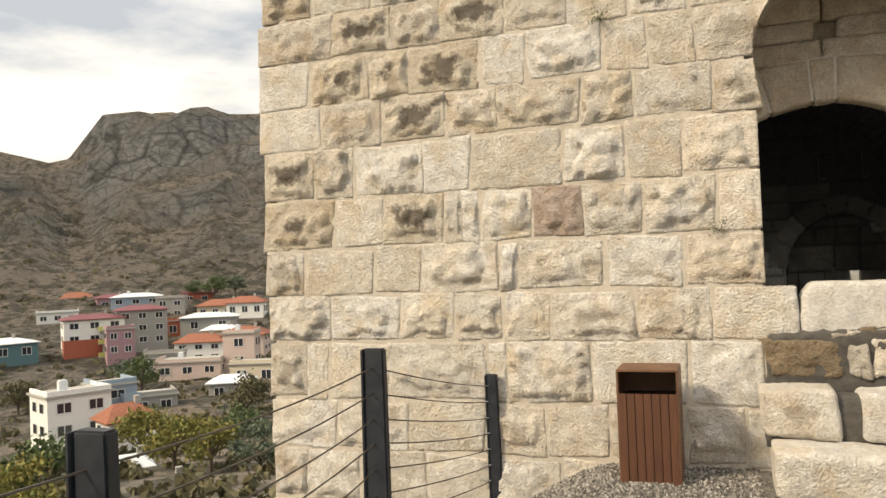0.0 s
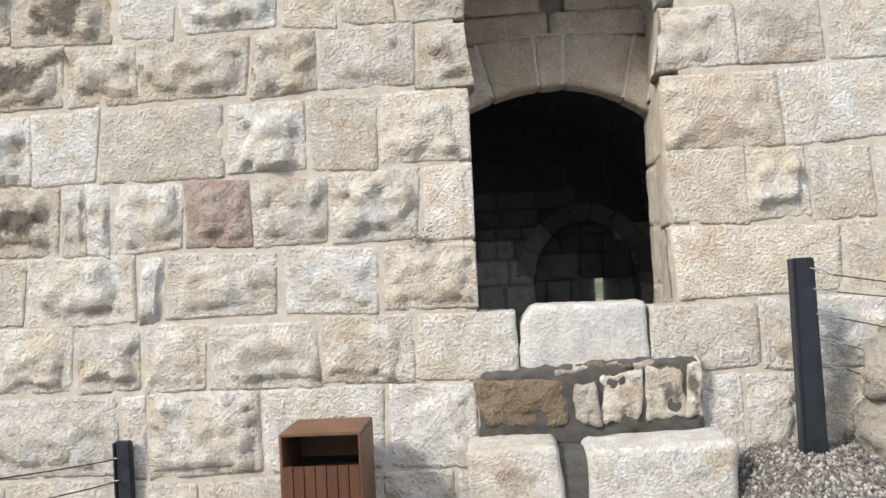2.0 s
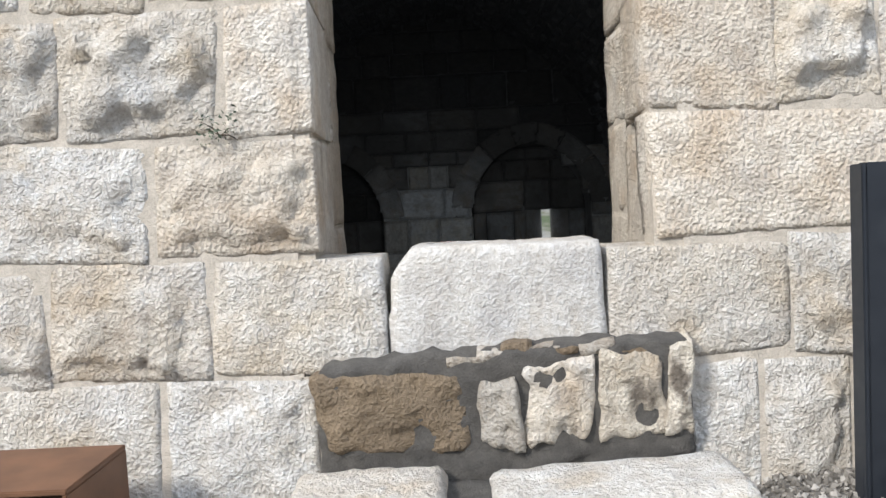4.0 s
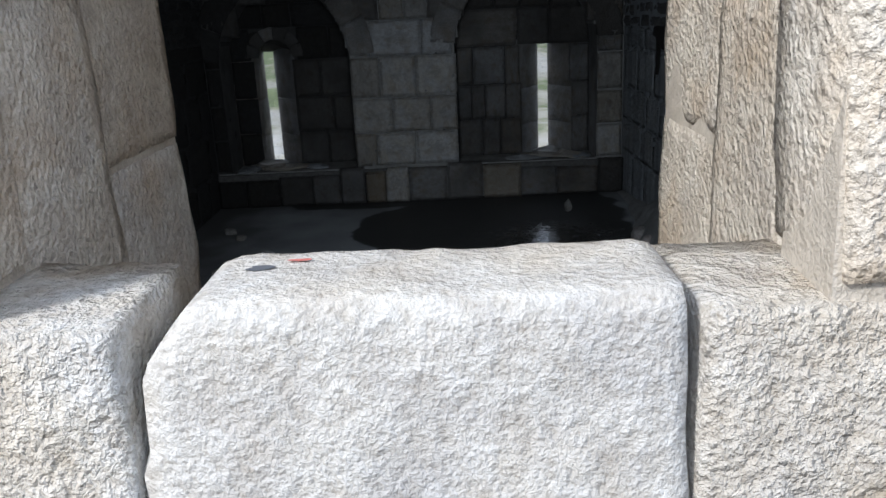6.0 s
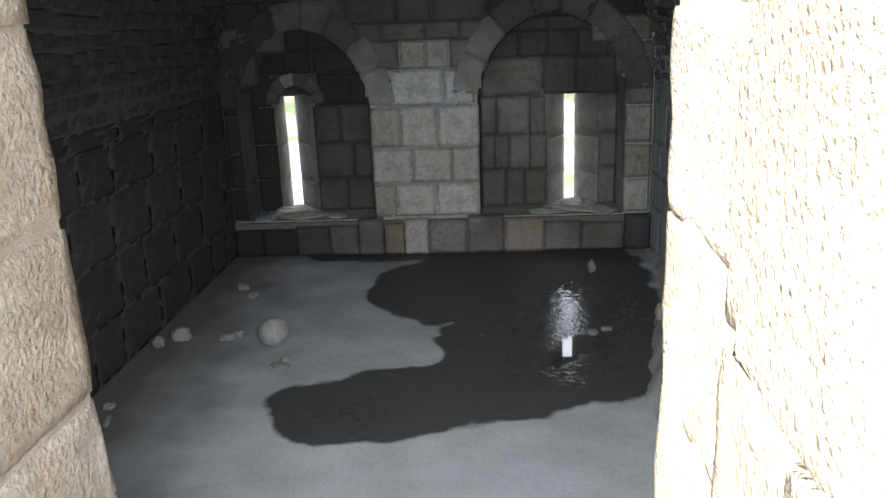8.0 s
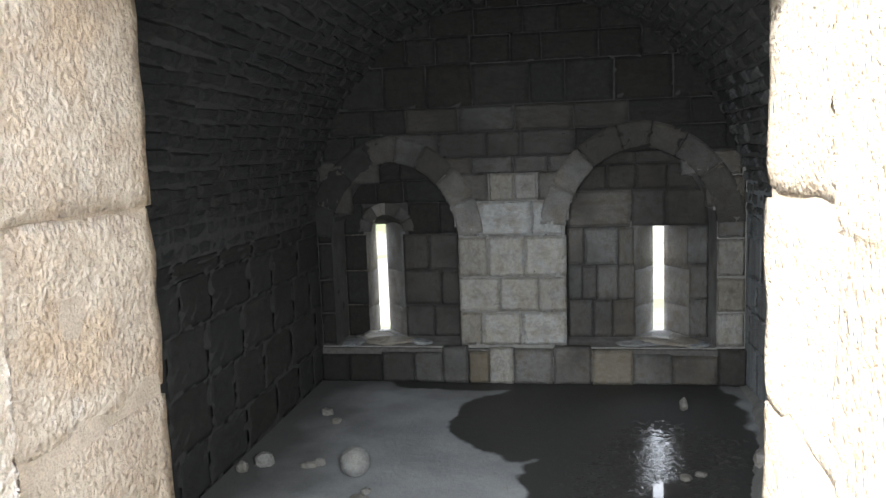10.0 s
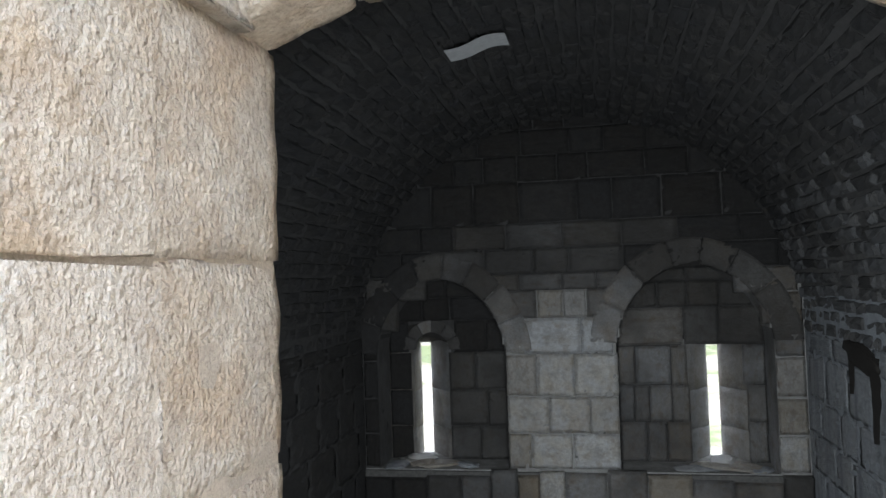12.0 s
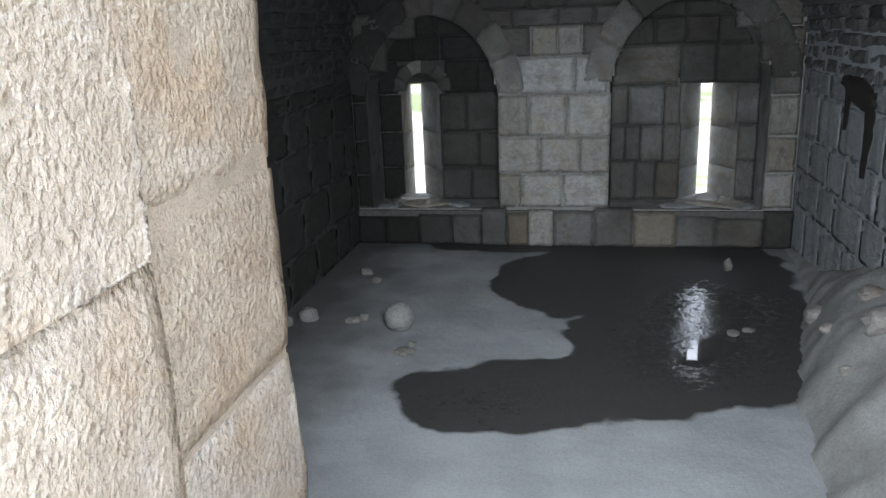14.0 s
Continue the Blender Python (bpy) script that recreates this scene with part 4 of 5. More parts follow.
def room_stones():
    r = random.Random(21)
    niche_linings()
    # end wall: pier between the niches, flanks, and the courses above, darker with height
    face = RY1 + 0.010
    row(POOL, -0.80, -0.345, [-1.163, -0.867, -0.33, 0.266], face, r)
    row(POOL, -0.345, 0.13, [-1.163, -0.629, -0.107, 0.266], face, r)
    row(POOL, 0.13, 0.675, [-1.163, -0.772, -0.282, 0.266], face, r)
    row(POOL, 0.675, 1.137, [-1.10, -0.884, -0.185, 0.22], face, r)
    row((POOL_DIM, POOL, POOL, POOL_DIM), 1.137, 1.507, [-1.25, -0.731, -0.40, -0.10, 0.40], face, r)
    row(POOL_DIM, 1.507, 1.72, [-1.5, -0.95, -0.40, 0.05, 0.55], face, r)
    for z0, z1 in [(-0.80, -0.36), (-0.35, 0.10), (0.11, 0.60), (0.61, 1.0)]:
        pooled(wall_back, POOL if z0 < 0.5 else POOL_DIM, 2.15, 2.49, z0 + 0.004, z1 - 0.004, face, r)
        pooled(wall_back, POOL_DARK, -3.09, -2.905, z0 + 0.004, z1 - 0.004, face, r)
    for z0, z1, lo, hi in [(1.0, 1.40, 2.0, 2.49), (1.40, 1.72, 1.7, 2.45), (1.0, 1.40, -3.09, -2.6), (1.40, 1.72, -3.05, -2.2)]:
        row(POOL_DIM if lo > 0 else POOL_MID_DARK, z0, z1, [lo, (lo + hi) / 2, hi], face, r)
    # darkest courses, with some mid-dark stones low in the middle
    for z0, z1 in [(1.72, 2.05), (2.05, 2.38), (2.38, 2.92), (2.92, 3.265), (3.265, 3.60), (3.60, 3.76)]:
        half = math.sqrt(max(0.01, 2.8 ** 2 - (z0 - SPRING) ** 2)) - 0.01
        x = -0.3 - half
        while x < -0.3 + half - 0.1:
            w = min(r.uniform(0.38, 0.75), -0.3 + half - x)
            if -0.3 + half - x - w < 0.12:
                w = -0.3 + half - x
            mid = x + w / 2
            pool = POOL_MID_DARK if -1.9 < mid < 1.4 and z0 < 2.3 and r.random() < 0.6 else POOL_DARK
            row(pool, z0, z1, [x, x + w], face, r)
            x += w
    # arch stones over the niches, paler where light reaches them beside the pier
    arch_ring(lambda u, q: arch_point(NICHES[0], u, q), [0.02, 0.13, 0.27, 0.40, 0.52, 0.63, 0.75, 0.86, 0.98], 0.34, RY1 - 0.004, 0.14, (DARK, DARK, DARK, MID_DARK, MID_DARK, MID_DARK, DIM, DIM), 760)
    arch_ring(lambda u, q: arch_point(NICHES[1], u, q), [0.02, 0.15, 0.28, 0.42, 0.54, 0.66, 0.79, 0.98], 0.34, RY1 - 0.004, 0.14, (DIM, DIM, MID_DARK, MID_DARK, MID_DARK, MID_DARK, MID_DARK), 780)

    # backs of the niches, the recess shade put into the stone tones
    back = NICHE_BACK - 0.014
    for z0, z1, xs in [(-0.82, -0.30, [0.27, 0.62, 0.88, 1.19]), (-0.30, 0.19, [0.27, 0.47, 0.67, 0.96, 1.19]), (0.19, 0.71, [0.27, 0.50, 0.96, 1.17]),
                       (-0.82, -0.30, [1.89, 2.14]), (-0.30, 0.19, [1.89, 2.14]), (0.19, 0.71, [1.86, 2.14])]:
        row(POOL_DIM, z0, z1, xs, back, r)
    row((POOL_DIM, POOL_MID_DARK, POOL_MID_DARK), 0.71, 1.22, [0.27, 1.14, 1.58, 2.14], back, r)
    row(POOL_MID_DARK, 1.22, 1.56, [0.42, 0.82, 1.2, 1.6, 2.0], back, r)
    row(POOL_MID_DARK, 1.56, 1.80, [0.66, 1.2, 1.78], back, r)
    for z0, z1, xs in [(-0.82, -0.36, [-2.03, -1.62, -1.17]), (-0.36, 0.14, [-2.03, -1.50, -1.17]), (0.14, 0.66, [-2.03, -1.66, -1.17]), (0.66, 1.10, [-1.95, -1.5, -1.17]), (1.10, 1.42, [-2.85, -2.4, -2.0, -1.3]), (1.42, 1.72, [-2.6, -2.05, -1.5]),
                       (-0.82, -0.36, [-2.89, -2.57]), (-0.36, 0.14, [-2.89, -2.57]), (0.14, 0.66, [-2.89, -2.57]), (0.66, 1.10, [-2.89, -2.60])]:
        # lit lower right of the left niche painted with the less dark stones
        row(POOL_MID_DARK if xs[0] > -2.3 and z0 < 0.6 else POOL_DARK, z0, z1, xs, back, r)

    # small round head over the slit of the darker niche
    def head(u, q):
        a = math.pi * u
        return -2.27 - math.cos(a) * (0.235 + q), 0.70 + math.sin(a) * (0.235 + q)
    arch_ring(head, [0.0, 0.16, 0.33, 0.5, 0.67, 0.84, 1.0], 0.17, back - 0.006, 0.12, (MID_DARK, MID_DARK, DIM, MID_DARK), 800)
    # low bench course at the foot
    bench = [RX0, -2.72, -2.25, -1.79, -1.40, -1.05, -0.77, -0.45, 0.08, 0.57, 1.10, 1.60, 2.16, RX1]
    pools = (POOL_DARK, POOL_DARK, POOL_MID_DARK, POOL_DIM, POOL_DIM, POOL_OCHRE, POOL, POOL_DIM, POOL_DIM, POOL_OCHRE, POOL_DIM, POOL_DIM, POOL_MID_DARK)
    for pool, x, x1 in zip(pools, bench, bench[1:]):
        pooled(wall_back, pool, x + 0.004, x1 - 0.004, FLOOR_Z, r.uniform(-0.92, -0.79), RY1 - 0.10 + r.uniform(-0.02, 0.015), r)
    # side walls: near black on the left, pale grey on the right
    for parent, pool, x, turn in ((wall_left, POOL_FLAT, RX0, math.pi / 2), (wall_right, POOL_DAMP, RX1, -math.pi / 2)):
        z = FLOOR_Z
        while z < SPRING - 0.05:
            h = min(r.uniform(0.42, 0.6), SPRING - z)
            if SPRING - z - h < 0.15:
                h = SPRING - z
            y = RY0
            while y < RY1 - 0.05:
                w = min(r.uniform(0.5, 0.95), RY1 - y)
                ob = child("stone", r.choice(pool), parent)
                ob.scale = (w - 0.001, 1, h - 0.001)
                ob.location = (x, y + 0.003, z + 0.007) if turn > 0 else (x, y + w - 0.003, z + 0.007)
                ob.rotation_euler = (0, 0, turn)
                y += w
            z += h


def vault():
    """Barrel vault of small rough flat stones over a mortar core, all one mesh."""
    r = random.Random(33)
    verts, faces, slots = [], [], []
    mid, rad = (RX0 + RX1) / 2, (RX1 - RX0) / 2
    rows = 62
    for n in range(rows):
        a0, a1 = math.pi * n / rows, math.pi * (n + 1) / rows
        y = RY0
        while y < RY1:
            w = r.choice((0.10, 0.16, 0.22, 0.30, 0.40)) * r.uniform(0.8, 1.2)
            y1 = min(y + w, RY1)
            low = rad - r.uniform(0.0, 0.05)
            wave = 0.022 * noise.noise(Vector((y * 0.9, n * 0.35, 0.0)))
            base = len(verts)
            g = r.uniform(0.008, 0.022)
            thick = r.uniform(0.0, 0.014)
            rim = [r.uniform(0.012, 0.045) for _ in range(9)]
            for i, yy in enumerate((y + g, (y + y1) / 2, y1 - g)):
                for j, aa in enumerate((a0 + wave + 0.003 + thick * r.random(), (a0 + a1) / 2 + wave, a1 + wave - 0.003 - thick * r.random())):
                    q = low + (r.uniform(-0.008, 0.008) if i == 1 and j == 1 else rim[3 * i + j])
                    verts.append((mid - math.cos(aa) * q, yy, SPRING + math.sin(aa) * q))
            for yy in (y + g, y1 - g):
                for aa in (a0 + wave + 0.003, a1 + wave - 0.003):
                    verts.append((mid - math.cos(aa) * (rad + 0.08), yy, SPRING + math.sin(aa) * (rad + 0.08)))
            b = base
            faces += [(b, b + 1, b + 4, b + 3), (b + 1, b + 2, b + 5, b + 4), (b + 3, b + 4, b + 7, b + 6), (b + 4, b + 5, b + 8, b + 7),
                      (b, b + 9, b + 10, b + 2, b + 1), (b + 6, b + 7, b + 8, b + 12, b + 11), (b, b + 3, b + 6, b + 11, b + 9), (b + 2, b + 10, b + 12, b + 8, b + 5)]
            # paler grey stones mix in towards the haunch over the damp wall
            slots += [1 if r.random() < (n / rows - 0.76) * 6 else 0] * 8
            y = y1
    steps = 40
    for rr in (rad + 0.040, rad + 0.30):
        start = len(verts)
        for k in range(steps + 1):
            a = math.pi * k / steps
            for yy in (RY0, RY1 + 0.05):
                verts.append((mid - math.cos(a) * rr, yy, SPRING + math.sin(a) * rr))
        for k in range(steps):
            b = start + 2 * k
            faces.append((b, b + 1, b + 3, b + 2))
            slots.append(3 if k > 33 else 2)
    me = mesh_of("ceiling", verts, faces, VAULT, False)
    for extra in (HAUNCH, DARK_MORTAR, INNER_MORTAR):
        me.materials.append(extra)
    me.polygons.foreach_set("material_index", slots)
    return tagged(new("ceiling", me), "dark rubble barrel vault of small rough stones", "ceiling", kind="structure")


vault()
# upper shell that closes the tower
part("upper_shell", cubes((-4.6, 5.5, 1.16, 11.0, 4.6, 6.0), (RX0, -0.62, 1.00, 1.14, -3.0, 4.6), (0.76, RX1, 1.00, 1.14, -3.0, 4.6)), INNER_MORTAR, wall_left)

# ---- steps and rough stones before the opening ----
def steps():
    blocks = [(-0.60, -0.105, -0.47, -0.10, -0.16, 0.185, "cream limestone step block beside the lower step"), (0.015, 0.765, -0.48, -0.10, -0.165, 0.165, "long cream limestone step block under the opening"),
              (-0.56, 0.27, -0.80, -0.15, -0.50, -0.175, "long low limestone step block on the gravel"), (0.33, 0.78, -0.74, -0.2, -0.42, -0.205, "small low limestone step block sunk in gravel")]
    for n, (x0, x1, y0, y1, z0, z1, label) in enumerate(blocks):
        ob = new("step_block", stone(x1 - x0, y1 - y0, z1 - z0, LIMESTONE if n else SPOTTED, (18, 10, 10), 0.010, 0.009, 0.04, 700 + n, None, 0.02))
        ob.location = (x0, y0, z0)
        tagged(ob, label, "step", "steps below the opening")
    patch = thing("rubble_course", "umber and white rubble set in dark cement under the sill", "masonry")
    ob = child("cement", stone(1.25, 0.2, 0.52, CEMENT, (36, 3, 16), 0.0, 0.020, 0.03, 751, lambda px, py, pz: (px, py, pz * (0.94 + 0.10 * math.sin(min(1.0, max(0.0, px / 1.1)) * 1.6))), 0.02), patch, "dark cement bedding")
    ob.location = (-0.54, -0.098, 0.0)
    ob = child("cement", stone(1.30, 0.36, 0.34, CEMENT, (14, 4, 4), 0.0, 0.012, 0.03, 752, None, 0.02), patch, "dark cement between the step blocks")
    ob.location = (-0.57, -0.42, -0.22)
    for n, (x0, x1, z0, z1, mat, label) in enumerate([(-0.525, -0.03, 0.205, 0.475, UMBER, "umber block"), (0.0, 0.135, 0.20, 0.47, BOULDER, "narrow pale stone"), (0.150, 0.378, 0.20, 0.49, SPOTTED, "white stone"),
                                                      (0.388, 0.608, 0.205, 0.50, STAINED, "grey-white stone"), (0.618, 0.71, 0.21, 0.53, STAINED, "ochre stone")]):
        ob = child("stone", stone(x1 - x0, 0.12, z1 - z0, mat, (14, 3, 12), 0.006, 0.026, 0.03, 720 + n, None, 0.03), patch, label)
        ob.location = (x0, -0.112, z0)
    for n in range(9):
        ob = child("chip", stone(rng.uniform(0.08, 0.16), 0.08, rng.uniform(0.025, 0.045), rng.choice((SPOTTED, BOULDER, UMBER)), (4, 2, 2), 0.0, 0.01, 0.01, 740 + n, None, 0.012), patch)
        ob.location = (-0.10 + n * 0.085, -0.095, 0.485 + 0.035 * math.sin(n * 0.5))


steps()


for n, (x, y, z, sx, sy, sz) in enumerate([(1.76, -0.36, 0.36, 0.36, 0.30, 0.20), (1.70, -0.40, -0.02, 0.32, 0.28, 0.25), (2.30, -0.50, -0.05, 0.34, 0.34, 0.30), (2.36, -0.42, 0.42, 0.34, 0.30, 0.22), (1.95, -0.95, -0.12, 0.22, 0.2, 0.12)]):
    rock("boulder", x, y, z, sx, sy, sz, BOULDER, "rough grey limestone boulder stacked by the tower wall", "boulder", n + 3, 4, 0.35, "boulders by the wall")


# ---- cable fence ----
def fence_post(x, y, top, base, name="fence_post", lean=0.0, wide=1.0):
    post = thing(name, "tapered anthracite steel fence post on gravel", "post", "fence posts")
    post.location = (x, y, base)
    h = top - base
    bm = bmesh.new()
    bmesh.ops.create_cube(bm, size=1, matrix=Matrix.Translation((0, 0, h / 2)) @ Matrix.Diagonal((0.122, 0.05, h, 1)))
    for v in bm.verts:
        if v.co.z > h / 2:
            v.co.x *= 0.86
        else:
            v.co.x *= 1.14
            v.co.z -= 0.06
    bmesh.ops.bevel(bm, geom=bm.edges[:], offset=0.007, segments=2, affect="EDGES")
    part("shaft", bm, STEEL, post)
    part("flange", cubes((-0.066, -0.052, -0.036, 0.036, -0.06, h - 0.004), bevel=0.003), STEEL, post)
    post.rotation_euler = (0, lean, 0)
    post.scale = (wide, 1, 1)
    return post


def fitting(parent, x, y, z, dx, dz):
    """Eye bolt and turnbuckle at the end of a cable."""
    d = Vector((dx, 0, dz)).normalized()
    o = Vector((x, y, z))
    bm = tube([o - Vector((0, 0.0, 0)), o + d * 0.03], 0.005)
    for s in (-1, 1):
        side = Vector((-d.z, 0, d.x)) * 0.008 * s
        extra = tube([o + d * 0.03 + side, o + d * 0.085 + side], 0.0032, 5)
        me = bpy.data.meshes.new("tmp")
        extra.to_mesh(me)
        extra.free()
        bm.from_mesh(me)
        bpy.data.meshes.remove(me)
    extra = tube([o + d * 0.085, o + d * 0.12], 0.0045)
    me = bpy.data.meshes.new("tmp")
    extra.to_mesh(me)
    extra.free()
    bm.from_mesh(me)
    bpy.data.meshes.remove(me)
    part("turnbuckle", bm, ZINC, parent, "galvanised turnbuckle")


def fence():
    p0, p1, p2, p3 = (-2.27, -4.65, 0.72, -0.40), (-2.465, -2.62, 0.695, -0.42), (-2.60, -0.10, 0.205, -0.87), (1.205, -0.285, 1.082, 0.02)
    posts = [fence_post(*p[:2], p[2], p[3], lean=l, wide=w) for p, l, w in ((p0, 0, 1.0), (p1, 0.012, 1.0), (p2, -0.006, 0.8), (p3, -0.004, 1.0))]
    levels = [0.10, 0.235, 0.37, 0.50, 0.635, 0.77, 0.90]
    strands = thing("cable_fence", "sagging weathered steel cables between the fence posts", "cable")
    for n, q in enumerate(levels):
        z0, z1, z2 = p0[2] - q * 0.95, p1[2] - q * 0.95, p2[2] - q * 0.95
        part("cable", tube(sag((p0[0] - 0.5, p0[1] - 2.2, z0 + 0.02), (p0[0], p0[1] + 0.03, z0), 0.03), 0.004, 5), CABLE, strands)
        part("cable", tube(sag((p0[0], p0[1] + 0.03, z0), (p1[0], p1[1], z1), 0.03), 0.004, 5), CABLE, strands)
        part("cable", tube(sag((p1[0], p1[1], z1), (p2[0] - 0.03, p2[1] - 0.03, z2), 0.02), 0.004, 5), CABLE, strands)
        fitting(strands, p2[0] - 0.03, p2[1] - 0.032, z2, -0.6, 0.1)
    for n, q in enumerate([0.055, 0.165, 0.295, 0.425, 0.55, 0.68, 0.80]):
        z = p3[2] - q
        slope = -0.35 if n == 0 else -0.12 - 0.05 * n
        x0 = p3[0] + 0.02 + 0.01 * n
        fitting(strands, x0, p3[1] - 0.036, z, 1.0, slope)
        if n < 5:
            far = (p3[0] + 1.6, p3[1] - 0.35, z - (0.16 if n < 2 else 0.10 + 0.11 * n))
            part("cable", tube(sag((x0 + 0.11, p3[1] - 0.036, z + 0.11 * slope), far, 0.05 if n == 0 else 0.02), 0.004, 5), CABLE, strands)
    rail = thing("base_rail", "flat anthracite steel base rail lying on gravel", "rail")
    bm = tube([(1.24, -0.30, 0.045), (1.55, -0.62, 0.03), (2.1, -1.2, 0.02)], 0.028, 4)
    part("bar", bm, STEEL, rail)


fence()


# ---- litter bin ----
def litter_bin():
    x0, x1, y0, y1, z0, z1 = -1.545, -1.125, -0.60, -0.22, -0.50, 0.318
    bin_ = thing("litter_bin", "brown slatted wood and steel litter bin on short legs", "litter bin")
    part("roof", cubes((x0, x1, y0, y1, z1 - 0.016, z1), bevel=0.003), RUST, bin_, "brown sheet-steel top")
    part("side_panel", cubes((x0, x0 + 0.014, y0, y1, z0, z1 - 0.016), bevel=0.002), RUST, bin_)
    part("side_panel", cubes((x1 - 0.014, x1, y0, y1, z0, z1 - 0.016), bevel=0.002), RUST, bin_)
    part("back_panel", cubes((x0 + 0.014, x1 - 0.014, y1 - 0.014, y1, z0, z1 - 0.016)), RUST, bin_)
    part("liner", cubes((x0 + 0.03, x1 - 0.03, y0 + 0.04, y1 - 0.03, z0 + 0.02, z1 - 0.20)), LINER, bin_, "black inner liner")
    part("backing", cubes((x0 + 0.014, x1 - 0.014, y0 + 0.022, y0 + 0.030, z0, z1 - 0.172)), LINER, bin_)
    n = 7
    w = (x1 - x0 - 0.02) / n
    for k in range(n):
        a = x0 + 0.01 + k * w
        part("slat", cubes((a + 0.002, a + w - 0.002, y0 - 0.004, y0 + 0.020, z0 + 0.01, z1 - 0.168), bevel=0.002), WOOD, bin_)
    for lx in (x0 + 0.006, x1 - 0.036):
        for ly in (y0 + 0.01, y1 - 0.04):
            part("leg", cubes((lx, lx + 0.03, ly, ly + 0.03, z0 - 0.11, z0), bevel=0.002), STEEL, bin_)


litter_bin()


# ---- plants, marks and gravel ----
def tuft(name, x, y, z, size, leaves, mat, label, seed, droop=0.0, out_y=-1.0):
    r = random.Random(seed)
    plant = thing(name, label, "plant")
    plant.location = (x, y, z)
    verts, faces, stems = [], [], []
    for n in range(leaves):
        a, reach = r.uniform(0, 2 * math.pi), size * r.uniform(0.25, 1.0)
        base = Vector((math.cos(a) * reach * 0.9, out_y * abs(math.sin(a)) * reach * 0.7, r.uniform(-droop, 1.0) * reach))
        d = Vector((r.uniform(-1, 1), r.uniform(-1, 1), r.uniform(-0.4, 1))).normalized() * size * r.uniform(0.12, 0.24)
        s = d.orthogonal().normalized() * size * 0.06
        s.rotate(Euler((r.random() * 6, r.random() * 6, 0)))
        b = len(verts)
        verts += [base, base + d * 0.5 + s, base + d, base + d * 0.5 - s]
        faces.append((b, b + 1, b + 2, b + 3))
    child("leaves", mesh_of("leaves", verts, faces, mat, False), plant)
    for n in range(7):
        a = r.uniform(0, 2 * math.pi)
        tip = Vector((math.cos(a) * size * 0.7, out_y * abs(math.sin(a)) * size * 0.5, size * r.uniform(-droop * 0.6, 0.8)))
        part("stem", tube([(0, 0.01, 0), tip * 0.5 + Vector((0, 0, size * 0.1)), tip], size * 0.018, 4), BARK, plant)


tuft("wall_weed", -0.83, 0.02, 1.285, 0.095, 90, OLIVE, "small green weed growing from a wall joint", 1, 0.5)
tuft("wall_weed", -1.66, 0.13, 3.02, 0.10, 120, LEAF, "dark green weed growing from a high wall joint", 2, 0.6)
tuft("caper_plant", 0.655, 1.03, 0.50, 0.125, 420, OLIVE, "leafy grey-green plant on the inner ledge", 3, 0.25)


def smear(name, x, y, z, w, h, mat, label, flat, seed):
    """A thin uneven fleck of colour lying on stone."""
    r = random.Random(seed)
    n = 14
    verts = [(0, 0, 0)]
    for k in range(n):
        a = 2 * math.pi * k / n
        q = r.uniform(0.55, 1.0)
        verts.append((math.cos(a) * w * q, math.sin(a) * h * q, 0) if flat else (math.cos(a) * w * q, 0, math.sin(a) * h * q))
    faces = [(0, k + 1, (k + 1) % n + 1) for k in range(n)]
    ob = new(name, mesh_of(name, verts, faces, mat, False))
    ob.location = (x, y, z)
    return tagged(ob, label, "mark")


smear("paint_mark", -0.085, 0.165, 0.8815, 0.024, 0.008, RED, "faded red paint fleck on the sill", True, 4)
smear("scorch_mark", -0.14, 0.14, 0.8795, 0.026, 0.014, TARNISH, "dark scorched spot on the sill", True, 5)
smear("paint_mark", 1.02, -0.062, 0.17, 0.03, 0.075, RED, "faded red paint smear at the wall's foot", False, 6)


def gravel():
    r = random.Random(8)
    verts, faces = [], []
    base = [(1, 0, 0), (-1, 0, 0), (0, 1, 0), (0, -1, 0), (0, 0, 1), (0, 0, -1)]
    tris = [(0, 2, 4), (2, 1, 4), (1, 3, 4), (3, 0, 4), (2, 0, 5), (1, 2, 5), (3, 1, 5), (0, 3, 5)]
    xs, ys = [], []
    while len(xs) < 20000:
        x, y = r.uniform(-2.4, 3.4), -abs(r.gauss(0, 1.0)) - 0.02
        if y < -4.5 or (-0.62 < x < 0.78 and y > -0.8 and not x > 0.78):
            continue
        xs.append(x)
        ys.append(y)
    zs = list(terrace(np.array(xs), np.array(ys)))
    # crumbs of mortar and stone on the ledge behind the sill
    for _ in range(400):
        x, y = r.uniform(-0.50, 0.62), 0.26 + 0.72 * r.random()
        xs.append(x)
        ys.append(y)
        zs.append(0.625 - 0.13 * (y - 0.245) / 0.9)
    for x, y, z in zip(xs, ys, zs):
        s = r.uniform(0.006, 0.016)
        e = Euler((r.random() * 6, r.random() * 6, r.random() * 6)).to_matrix()
        b = len(verts)
        verts += [tuple(e @ Vector((p[0] * s * 1.2, p[1] * s, p[2] * s * 0.7)) + Vector((x, y, z + s * 0.35))) for p in base]
        faces += [tuple(b + k for k in f) for f in tris]
    m, t, b = material("gravel_chips", 0.9)
    g = t.nodes.new("ShaderNodeNewGeometry")
    t.links.new(ramp(t, g.outputs["Random Per Island"], (0.0, (0.07, 0.063, 0.055)), (0.5, (0.20, 0.185, 0.163)), (1.0, (0.42, 0.395, 0.36))), b.inputs["Base Color"])
    return tagged(new("gravel", mesh_of("gravel", verts, faces, m, False)), "loose pale limestone gravel", "gravel", kind="stuff")


gravel()

